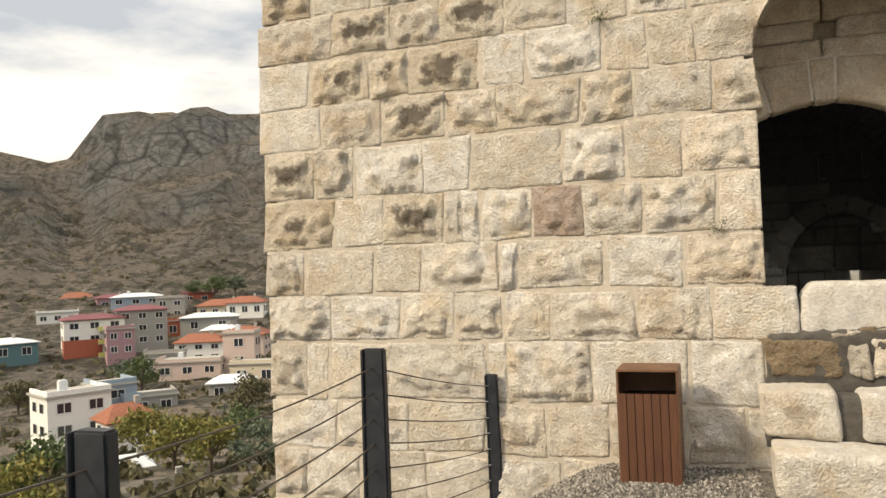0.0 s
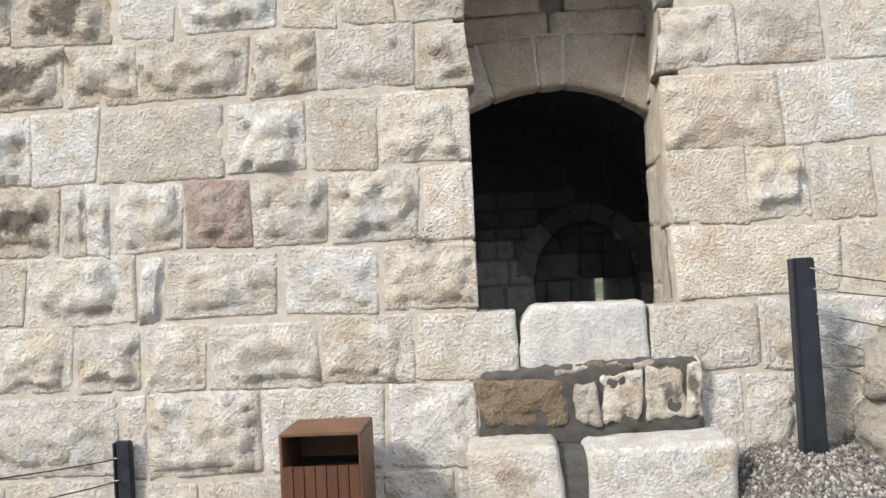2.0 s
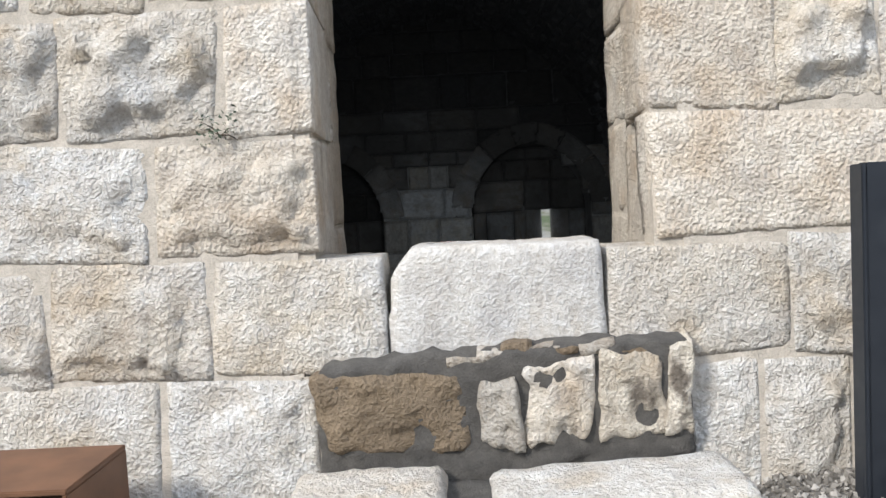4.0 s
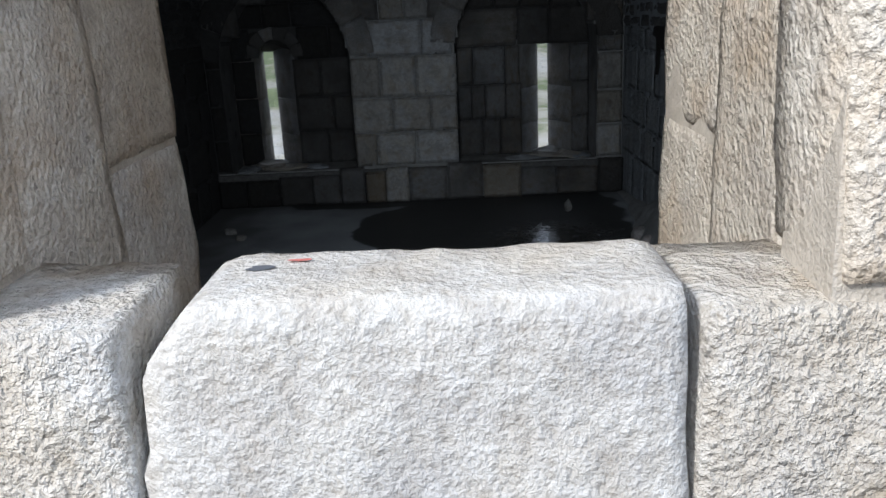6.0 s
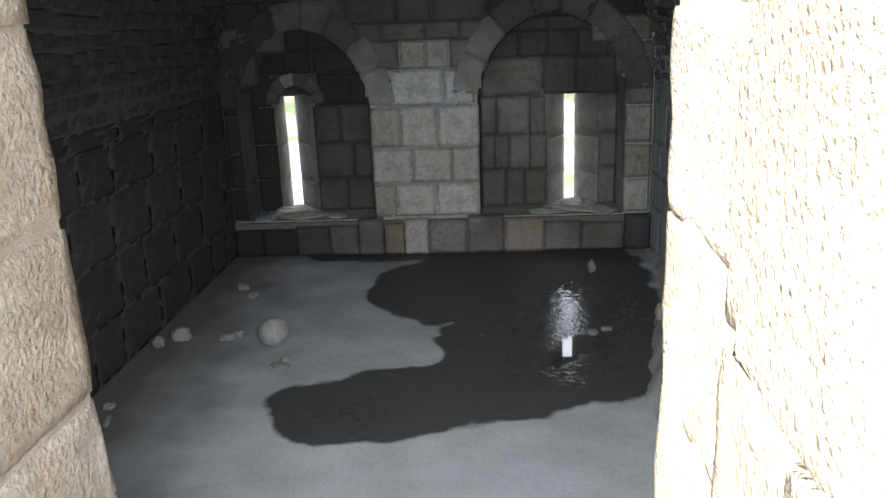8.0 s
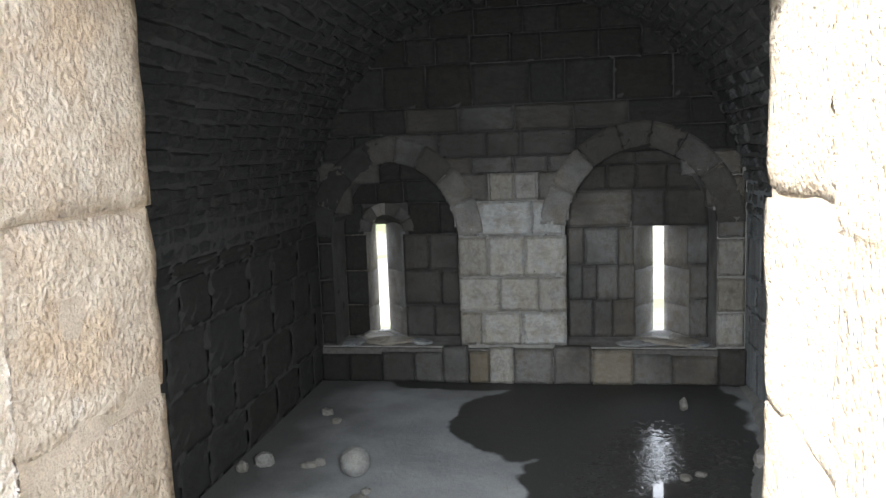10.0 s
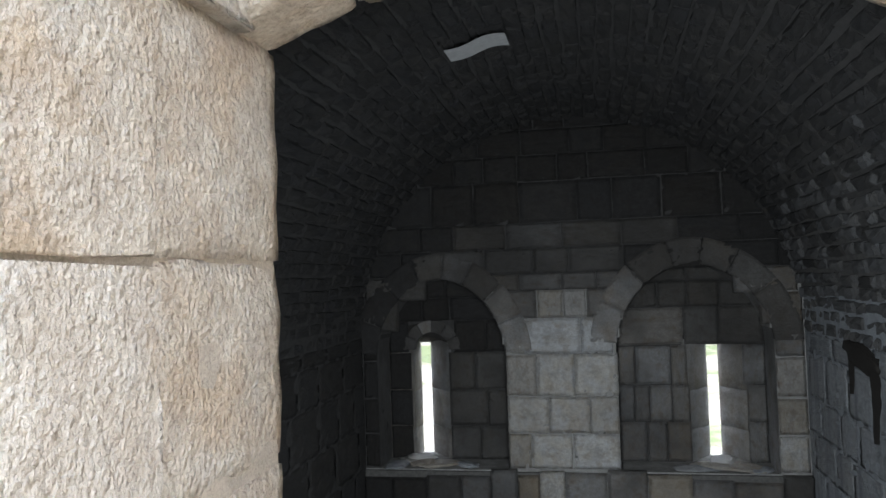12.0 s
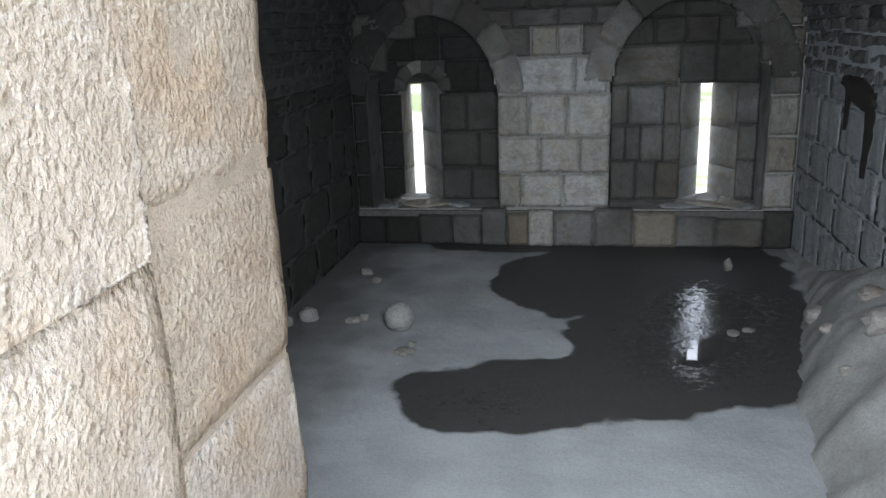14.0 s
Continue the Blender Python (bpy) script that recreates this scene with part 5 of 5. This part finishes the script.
# ---- things inside the room ----
rock("stone_ball", -1.79, 6.64, FLOOR_Z, 0.150, 0.150, 0.150, stone_material("ball_stone", (0.40, 0.40, 0.40), (0.42, 0.41, 0.39), (0.36, 0.34, 0.31)), "grey hewn stone ball on the floor", "stone ball", 0, 4, 0.035, "", 0.06)
PINKISH = stone_material("dusty_pink_rubble", (0.44, 0.41, 0.39), (0.46, 0.40, 0.36), (0.40, 0.31, 0.26))
RUBBLE = stone_material("room_rubble", (0.36, 0.355, 0.34), (0.38, 0.35, 0.31), (0.30, 0.26, 0.21))
for n, (x, y, sx, sy, sz) in enumerate([(-2.78, 6.75, 0.11, 0.09, 0.09), (-2.95, 6.6, 0.08, 0.07, 0.06), (-2.30, 6.75, 0.10, 0.05, 0.035), (-2.20, 6.8, 0.05, 0.05, 0.05), (-1.60, 6.05, 0.10, 0.09, 0.03), (-1.58, 6.22, 0.05, 0.05, 0.03),
                                        (-2.6, 8.3, 0.09, 0.07, 0.05), (-2.4, 8.0, 0.07, 0.06, 0.04), (-2.75, 5.05, 0.10, 0.03, 0.03), (-2.85, 5.3, 0.06, 0.05, 0.03), (1.35, 6.75, 0.07, 0.06, 0.03), (1.5, 6.85, 0.06, 0.05, 0.02),
                                        (-0.3, 6.42, 0.02, 0.02, 0.012), (0.02, 4.85, 0.025, 0.02, 0.015), (1.6, 8.7, 0.05, 0.05, 0.09)]):
    rock("rock", x, y, FLOOR_Z, sx, sy, sz, RUBBLE, "broken grey stone lying on the dusty floor", "rock", n + 20, 2, 0.3, "stones on the floor")


def heap_height(x, y):
    """Height of the spoil over the floor."""
    foot = float(np.interp(y, [1.2, 4.2, 5.4, 6.3, 7.06, 8.2, 9.7], [1.35, 1.50, 1.60, 1.85, 2.04, 2.30, 2.44]))
    top = float(np.interp(y, [1.2, 5.0, 6.3, 7.0, 7.5, 8.3, 9.7], [0.85, 0.86, 0.80, 0.62, 0.42, 0.16, 0.02]))
    n = noise.fractal(Vector((x * 1.9, y * 1.9, 2.0)), 1.0, 2.0, 5)
    k = (2.55 - x) / (2.55 - foot + 0.07 * n)
    if k >= 1:
        return -0.05
    return top * (1 - max(0.0, k) ** 2.1) * (1 + 0.13 * n) + 0.030 * noise.noise(Vector((x * 7, y * 7, 1.0))) * (1 - k)


def spoil_heap():
    """A heap of dusty spoil banked against the side wall."""
    verts, faces = [], []
    nu, nv = 110, 44
    for i in range(nu + 1):
        y = 1.2 + 8.5 * i / nu
        for j in range(nv + 1):
            x = 2.58 - 1.4 * j / nv
            verts.append((x, y, FLOOR_Z + heap_height(x, y)))
    for i in range(nu):
        for j in range(nv):
            b = i * (nv + 1) + j
            faces.append((b, b + nv + 1, b + nv + 2, b + 1))
    tagged(new("earth_mound", mesh_of("earth_mound", verts, faces, SPOIL)), "pale dusty earth mound against the side wall", "mound")


spoil_heap()
for n, (x, y, sx, sy, sz) in enumerate([(2.12, 5.35, 0.17, 0.15, 0.12), (2.05, 6.75, 0.13, 0.11, 0.09), (2.28, 6.1, 0.12, 0.12, 0.08), (1.92, 5.95, 0.07, 0.06, 0.05), (2.2, 4.75, 0.20, 0.16, 0.12), (1.85, 5.2, 0.06, 0.05, 0.04)]):
    rock("rock", x, y, FLOOR_Z + heap_height(x, y) - sz * 1.05, sx, sy, sz, PINKISH, "dusty pinkish rubble stone half buried in the mound", "rock", n + 70, 3, 0.3, "stones in the mound")

# rusted bracket stump and its two rust runs on the side wall
bracket = thing("iron_bracket", "rusted iron bracket stump with dark rust runs on the side wall", "bracket")
bm = bmesh.new()
bmesh.ops.create_icosphere(bm, subdivisions=3, radius=1)
for v in bm.verts:
    q = 1 + 0.35 * noise.noise(v.co * 1.7)
    v.co = Vector((2.50 + 0.06 * v.co.x, 7.70 + 0.50 * v.co.y * q, 0.82 + 0.13 * v.co.z * q + 0.07 * v.co.y))
part("stump", bm, IRON, bracket, smooth=True)


def rust_run(y, wide, top, foot, seed):
    """A thin tapering crust of rust down the wall."""
    verts, faces = [], []
    n = 14
    for k in range(n + 1):
        z = top + (foot - top) * k / n
        w = wide * (1 - 0.65 * (k / n) ** 2) * (1 + 0.25 * noise.noise(Vector((seed, z * 6, 0))))
        drift = 0.05 * noise.noise(Vector((seed, z * 3, 5)))
        verts += [(2.505, y - w + drift, z), (2.470, y + drift, z), (2.505, y + w + drift, z)]
    for k in range(n):
        b = 3 * k
        faces += [(b, b + 1, b + 4, b + 3), (b + 1, b + 2, b + 5, b + 4)]
    child("rust_run", mesh_of("rust_run", verts, faces, IRON), bracket, "dark rust run")


rust_run(7.36, 0.17, 0.85, 0.06, 3.0)
rust_run(8.02, 0.10, 0.82, 0.42, 8.0)
ob = new("plaster_patch", mesh_of("plaster_patch", [(-1.08 + 0.5 * k / 8, 5.72 + 0.34 * j + 0.05 * math.sin(k * 0.8), SPRING + math.sqrt(2.74 ** 2 - (-0.78 + 0.5 * k / 8) ** 2) - 0.012) for j in range(2) for k in range(9)],
         [(k, k + 1, k + 10, k + 9) for k in range(8)], PLASTER, False))
tagged(ob, "pale plaster patch on the dark vault", "plaster patch")
# loose slate on the foot of each embrasure
for n, (x, y, z, sx, sy) in enumerate([(-2.45, 10.16, 0.0, 0.36, 0.22), (-2.15, 9.98, 0.0, 0.34, 0.20), (-2.68, 9.90, 0.0, 0.26, 0.17), (-2.42, 10.2, 0.045, 0.22, 0.15), (-2.35, 9.92, 0.03, 0.2, 0.12), (-1.75, 9.95, 0.0, 0.2, 0.13),
                                       (1.5, 10.16, 0.0, 0.42, 0.22), (1.82, 9.98, 0.0, 0.30, 0.18), (1.20, 9.92, 0.0, 0.30, 0.17), (1.54, 10.2, 0.05, 0.26, 0.15), (1.50, 9.90, 0.03, 0.36, 0.12), (1.95, 9.86, 0.0, 0.2, 0.1)]):
    rock("slate", x, y, NICHE_FOOT + z, sx, sy, 0.028, (PALE, BOULDER, DAMP)[n % 3], "flat grey slab on the embrasure ledge", "slab", n + 50, 3, 0.34, "slabs on the ledges")
tagged(new("ledge", mesh_of("ledge", [(RX0, RY1 - 0.03, NICHE_FOOT - 0.02), (RX1, RY1 - 0.03, NICHE_FOOT - 0.02), (RX1, 10.36, NICHE_FOOT), (RX0, 10.36, NICHE_FOOT), (RX0, RY1 - 0.03, NICHE_FOOT - 0.12), (RX1, RY1 - 0.03, NICHE_FOOT - 0.12)],
       [(0, 1, 2, 3), (4, 5, 1, 0)], INNER_MORTAR, False)), "stone ledge of the embrasures", "ledge", kind="structure")

# ---- the village in the valley ----
GLASS = plain("dark_window_glass", (0.03, 0.035, 0.045), 0.15)
FRAME = plain("white_window_frame", (0.70, 0.70, 0.68), 0.5)
PAINTS = {"white": plain("white_render", (0.85, 0.85, 0.82), 0.9), "pink": plain("pink_render", (0.62, 0.49, 0.44), 0.9), "grey": plain("grey_render", (0.36, 0.35, 0.33), 0.9),
          "red": plain("brick_red_render", (0.45, 0.13, 0.08), 0.9), "mauve": plain("mauve_render", (0.42, 0.25, 0.28), 0.9), "cream": plain("cream_render", (0.62, 0.55, 0.43), 0.9),
          "blue": plain("blue_grey_render", (0.30, 0.38, 0.46), 0.9), "teal": plain("teal_render", (0.10, 0.20, 0.22), 0.9), "yellow": plain("yellow_paint", (0.66, 0.64, 0.22), 0.8)}
TILE = plain("orange_roof_tile", (0.34, 0.125, 0.075), 0.85, 0.0, 0.4, 3.0)
MAROON = plain("maroon_sheet_roof", (0.20, 0.055, 0.065), 0.6)
SHEET = plain("pale_sheet_roof", (0.72, 0.76, 0.78), 0.5)
SLAB = plain("concrete_slab", (0.42, 0.41, 0.38), 0.9)


def house(az, dist, foot_el, w, d, h, turn, paint, roof, floors, bays, label, accent=None, balcony=False, tank=False):
    """A house at a bearing from the terrace; its foot lies at an angle below the horizon."""
    a = radians(az)
    x, y = -0.77 - math.sin(a) * dist, -6.2 + math.cos(a) * dist
    z = 1.09 + dist * math.tan(radians(foot_el))
    home = thing("house", label, "house", "village houses")
    home.location, home.rotation_euler = (x, y, z), (0, 0, a + radians(turn))
    mat = PAINTS[paint]
    part("wall", cubes((-w / 2, w / 2, 0, d, -4, h)), mat, home)
    if accent:
        part("storey", cubes((-w / 2 - 0.06, w * 0.12, -0.08, d * 0.5, 0.1, h * 0.48)), PAINTS[accent], home, "painted lower storey")
    if roof == "flat":
        part("roof", cubes((-w / 2 - 0.25, w / 2 + 0.25, -0.25, d + 0.25, h, h + 0.22)), SLAB, home, "flat concrete roof")
        part("parapet", cubes((-w / 2, w / 2, -0.05, 0.12, h + 0.22, h + 0.7), (-w / 2, -w / 2 + 0.15, 0.1, d, h + 0.22, h + 0.7), (w / 2 - 0.15, w / 2, 0.1, d, h + 0.22, h + 0.7)), mat, home)
    else:
        rm = {"tile": TILE, "maroon": MAROON, "sheet": SHEET}[roof]
        rise = 1.5 if roof == "tile" else 0.9
        bm = bmesh.new()
        e = 0.45
        v = [bm.verts.new(p) for p in ((-w / 2 - e, -e, h), (w / 2 + e, -e, h), (w / 2 + e, d + e, h), (-w / 2 - e, d + e, h), (-w / 4, d / 2, h + rise), (w / 4, d / 2, h + rise),
                                       (-w / 2 - e, -e, h - 0.15), (w / 2 + e, -e, h - 0.15), (w / 2 + e, d + e, h - 0.15), (-w / 2 - e, d + e, h - 0.15))]
        for f in ((0, 1, 5, 4), (1, 2, 5), (2, 3, 4, 5), (3, 0, 4), (0, 6, 7, 1), (1, 7, 8, 2), (2, 8, 9, 3), (3, 9, 6, 0), (9, 8, 7, 6)):
            bm.faces.new([v[k] for k in f])
        part("roof", bm, rm, home, {"tile": "orange tiled roof", "maroon": "maroon sheet roof", "sheet": "pale sheet-metal roof"}[roof])
        part("chimney", cubes((w * 0.2, w * 0.2 + 0.5, d * 0.4, d * 0.4 + 0.5, h, h + rise + 0.6)), SLAB, home)
    for f in range(floors):
        for b in range(bays):
            cx = -w / 2 + w * (b + 0.5) / bays
            cz = h * (f + 0.30) / floors
            ww, hh = min(1.5, w / bays * 0.42), h / floors * 0.42
            win = part("window", cubes((cx - ww / 2 - 0.1, cx + ww / 2 + 0.1, -0.07, 0.02, cz - 0.1, cz), (cx - ww / 2 - 0.1, cx + ww / 2 + 0.1, -0.07, 0.02, cz + hh, cz + hh + 0.1),
                                           (cx - ww / 2 - 0.1, cx - ww / 2, -0.07, 0.02, cz, cz + hh), (cx + ww / 2, cx + ww / 2 + 0.1, -0.07, 0.02, cz, cz + hh), (cx - 0.05, cx + 0.05, -0.06, 0.02, cz, cz + hh)), FRAME, home)
            part("pane", cubes((cx - ww / 2, cx + ww / 2, -0.03, 0.01, cz, cz + hh)), GLASS, win)
        for side in (-1, 1):
            cz = h * (f + 0.32) / floors
            hh = h / floors * 0.4
            for cy in (d * 0.3, d * 0.7):
                sx = side * w / 2
                win = part("window", cubes((sx - 0.05, sx + 0.05, cy - 0.65, cy + 0.65, cz - 0.1, cz + hh + 0.1)), FRAME, home)
                part("pane", cubes((sx - 0.08, sx + 0.08, cy - 0.52, cy + 0.52, cz, cz + hh)), GLASS, win)
    if balcony:
        for f in range(floors):
            zb = h * f / floors
            bal = part("balcony", cubes((w * 0.05, w / 2, -1.3, 0, zb, zb + 0.15)), SLAB, home)
            part("railing", cubes((w * 0.05, w / 2, -1.3, -1.2, zb + 0.15, zb + 1.0), (w * 0.05, w * 0.05 + 0.1, -1.2, 0, zb + 0.15, zb + 1.0)), PAINTS["yellow" if accent else paint], bal)
    if tank:
        part("water_tank", cubes((-w * 0.2, -w * 0.2 + 0.9, d * 0.4, d * 0.4 + 0.9, h + 0.22, h + 1.5), bevel=0.1), SHEET, home, "pale rooftop water tank")


house(45.2, 92, -10.4, 6.6, 5.4, 4.7, 20, "white", "flat", 2, 2, "white rendered two-storey house with flat roof", tank=True)
house(42.9, 97, -9.4, 4.4, 4.6, 3.9, 20, "blue", "flat", 2, 1, "blue-grey house with open balconies", balcony=True)
house(42.0, 86, -10.9, 4.6, 4.2, 2.2, 20, "white", "tile", 1, 2, "small white cottage with orange tiled roof")
house(38.4, 140, -8.1, 11.0, 8.0, 5.2, -12, "pink", "flat", 2, 3, "pink rendered two-storey house with flat roof", balcony=True, tank=True)
house(44.2, 168, -5.2, 11.0, 8.0, 7.6, 6, "white", "maroon", 3, 3, "white and red apartment house with maroon roof", accent="red", balcony=True)
house(41.2, 170, -4.6, 9.5, 8.0, 7.2, 4, "grey", "maroon", 3, 3, "grey apartment house with maroon sheet roof")
house(42.6, 160, -5.2, 5.0, 4.0, 5.0, 6, "mauve", "flat", 2, 2, "mauve house front beside the apartments")
house(46.4, 205, -3.4, 9.0, 7.0, 4.6, 0, "white", "flat", 2, 3, "white flat-roofed house at the hill's foot")
house(41.6, 215, -2.6, 12.0, 8.0, 5.0, -4, "blue", "sheet", 2, 3, "pale house with wide white sheet roof", tank=True)
house(39.4, 210, -2.9, 7.0, 7.0, 5.2, -8, "grey", "flat", 2, 2, "unplastered grey house with flat roof")
house(36.0, 205, -3.1, 12.0, 7.0, 3.4, -10, "cream", "tile", 1, 4, "cream house with long orange tiled roof")
house(36.9, 180, -4.0, 12.0, 6.0, 3.4, -8, "grey", "sheet", 1, 2, "low grey shed with sheet roof")
house(37.6, 158, -6.0, 9.0, 6.0, 3.8, -10, "white", "tile", 2, 3, "white house with orange hipped roof")
house(34.6, 158, -5.6, 8.0, 7.0, 3.6, -14, "pink", "tile", 2, 2, "pink house with orange tiled roof")
house(34.9, 142, -6.7, 5.5, 5.0, 6.2, -14, "pink", "flat", 2, 1, "narrow pink two-storey house", tank=True)
house(33.9, 130, -7.9, 8.0, 6.0, 3.4, -16, "cream", "flat", 1, 2, "low cream house with roof terrace")
house(39.9, 150, -6.4, 7.0, 5.0, 3.0, -6, "grey", "flat", 1, 2, "low grey concrete house")
house(49.6, 165, -5.0, 12.0, 8.0, 3.2, 12, "teal", "sheet", 1, 3, "teal workshop with flat sheet roof")
house(39.8, 62, -16.2, 3.6, 2.6, 2.0, 10, "grey", "sheet", 1, 2, "low outbuilding with pale sheet roof")
house(42.2, 70, -14.0, 3.0, 2.6, 1.8, 6, "grey", "sheet", 1, 2, "tumbledown shed with sheet roof")

house(43.0, 222, -2.3, 8.0, 6.0, 4.0, 6, "mauve", "maroon", 1, 2, "small house with maroon roof behind the apartments")
house(45.2, 232, -2.0, 8.0, 6.0, 3.4, 4, "cream", "tile", 1, 2, "cream cottage with orange roof on the upper lane")
house(37.6, 225, -2.1, 8.0, 6.0, 3.6, -6, "red", "maroon", 1, 2, "red-walled cottage with maroon roof")
house(34.4, 200, -3.0, 9.0, 6.0, 3.4, -12, "white", "tile", 1, 3, "white cottage with orange tiled roof on the upper lane")
house(39.8, 185, -4.2, 7.0, 6.0, 3.6, 2, "red", "flat", 1, 2, "brick-red flat-roofed house in the lane")
house(36.2, 168, -5.0, 7.0, 6.0, 3.4, -8, "cream", "sheet", 1, 2, "cream shed with pale sheet roof in the lane")
house(35.6, 118, -8.8, 6.0, 5.0, 2.6, -10, "grey", "sheet", 1, 2, "grey lean-to with sheet roof")
house(40.6, 112, -9.2, 6.0, 5.0, 2.2, 8, "grey", "flat", 1, 2, "low grey yard building")


def tree(az, dist, h, mat, label, seed, count=1500):
    r = random.Random(seed)
    a = radians(az)
    x, y = -0.77 - math.sin(a) * dist, -6.2 + math.cos(a) * dist
    ob = thing("tree", label, "tree", "valley trees")
    ob.location = (x, y, ground_at(x, y) - 0.2)
    tips = []
    limbs = [((0, 0, 0), (r.uniform(-0.2, 0.2), 0, h * 0.35), (r.uniform(-0.4, 0.4), r.uniform(-0.4, 0.4), h * 0.6), h * 0.035)]
    for n in range(7):
        b = 2 * math.pi * n / 7 + r.uniform(-0.3, 0.3)
        tip = (math.cos(b) * h * r.uniform(0.22, 0.40), math.sin(b) * h * r.uniform(0.22, 0.40), h * r.uniform(0.45, 0.9))
        limbs.append(((0, 0, h * r.uniform(0.18, 0.35)), (tip[0] * 0.5, tip[1] * 0.5, tip[2] * 0.7), tip, h * 0.016))
        tips.append(Vector(tip))
    tips.append(Vector((0, 0, h * 0.85)))
    trunk = bmesh.new()
    for p0, p1, p2, rad in limbs:
        extra = tube([p0, p1, p2], rad, 6)
        me = bpy.data.meshes.new("tmp")
        extra.to_mesh(me)
        extra.free()
        trunk.from_mesh(me)
        bpy.data.meshes.remove(me)
    part("trunk", trunk, BARK, ob)
    verts, faces = [], []
    for n in range(count):
        c = r.choice(tips)
        p = c + Vector((r.gauss(0, 1), r.gauss(0, 1), r.gauss(0, 0.75))) * h * 0.105
        s = h * r.uniform(0.016, 0.034)
        e = Euler((r.random() * 6, r.random() * 6, r.random() * 6)).to_matrix()
        b = len(verts)
        verts += [p + e @ Vector(q) * s for q in ((-1, -0.7, 0), (1, -0.6, 0.2), (0.9, 0.8, 0), (-0.8, 0.7, 0.3))]
        faces.append((b, b + 1, b + 2, b + 3))
    child("crown", mesh_of("crown", verts, faces, mat, False), ob)


for n, (az, dist, h, mat, label) in enumerate([(39.5, 66, 4.6, AUTUMN, "yellowing bushy tree below the terrace"), (37.0, 62, 4.2, AUTUMN, "green bushy tree below the terrace"), (35.2, 72, 4.6, LEAF, "dark green tree beside the valley road"),
                                               (33.6, 58, 3.8, OLIVE, "grey-green tree beside the tower foot"), (41.6, 78, 4.8, AUTUMN, "yellowing tree beside the cottage"), (47.8, 50, 5.0, LEAF, "green bush on the slope"),
                                               (49.0, 44, 4.2, AUTUMN, "yellow-green bush on the slope"), (41.4, 128, 6.0, LEAF, "dark tree beside the village lane"), (42.2, 134, 5.0, OLIVE, "grey-green tree beside the houses"),
                                               (36.4, 222, 7.0, LEAF, "dark tree above the village"), (35.0, 228, 6.0, OLIVE, "grey-green tree above the village"), (37.9, 226, 5.0, LEAF, "round dark tree behind the roofs"),
                                               (34.4, 100, 5.5, DRY, "dry brown tree among the houses"), (48.8, 120, 4.5, DRY, "dry scrubby tree on the stony slope"), (43.6, 118, 3.5, DRY, "dry scrubby bush on the stony slope")]):
    tree(az, dist, h, mat, label, 900 + n)


def scrub():
    """Low bushes and stones scattered over the valley sides."""
    r = random.Random(71)
    n = 1800
    az = np.radians([r.uniform(26, 56) for _ in range(n)])
    d = np.array([38 + 300 * r.random() ** 1.1 for _ in range(n)])
    xs, ys = -0.77 - np.sin(az) * d, -6.2 + np.cos(az) * d
    zs = land(xs.reshape(1, -1), ys.reshape(1, -1)).ravel()
    verts, faces = [], []
    for x, y, z, q in zip(xs, ys, zs, d):
        s = r.uniform(0.25, 0.8)
        for k in range(9):
            p = Vector((x + r.gauss(0, s * 0.6), y + r.gauss(0, s * 0.6), z + abs(r.gauss(0, s * 0.35)) + 0.1))
            e = Euler((r.random() * 6, r.random() * 6, r.random() * 6)).to_matrix()
            b = len(verts)
            verts += [p + e @ Vector(v) * s * 0.5 for v in ((-1, -0.7, 0), (1, -0.6, 0.2), (0.9, 0.8, 0), (-0.8, 0.7, 0.3))]
            faces.append((b, b + 1, b + 2, b + 3))
    tagged(new("scrub", mesh_of("scrub", verts, faces, DRY, False)), "dry low scrub scattered over the valley slopes", "scrub", kind="stuff")


scrub()

# ---- the single stones of the walls ----
wall_stones()
room_stones()
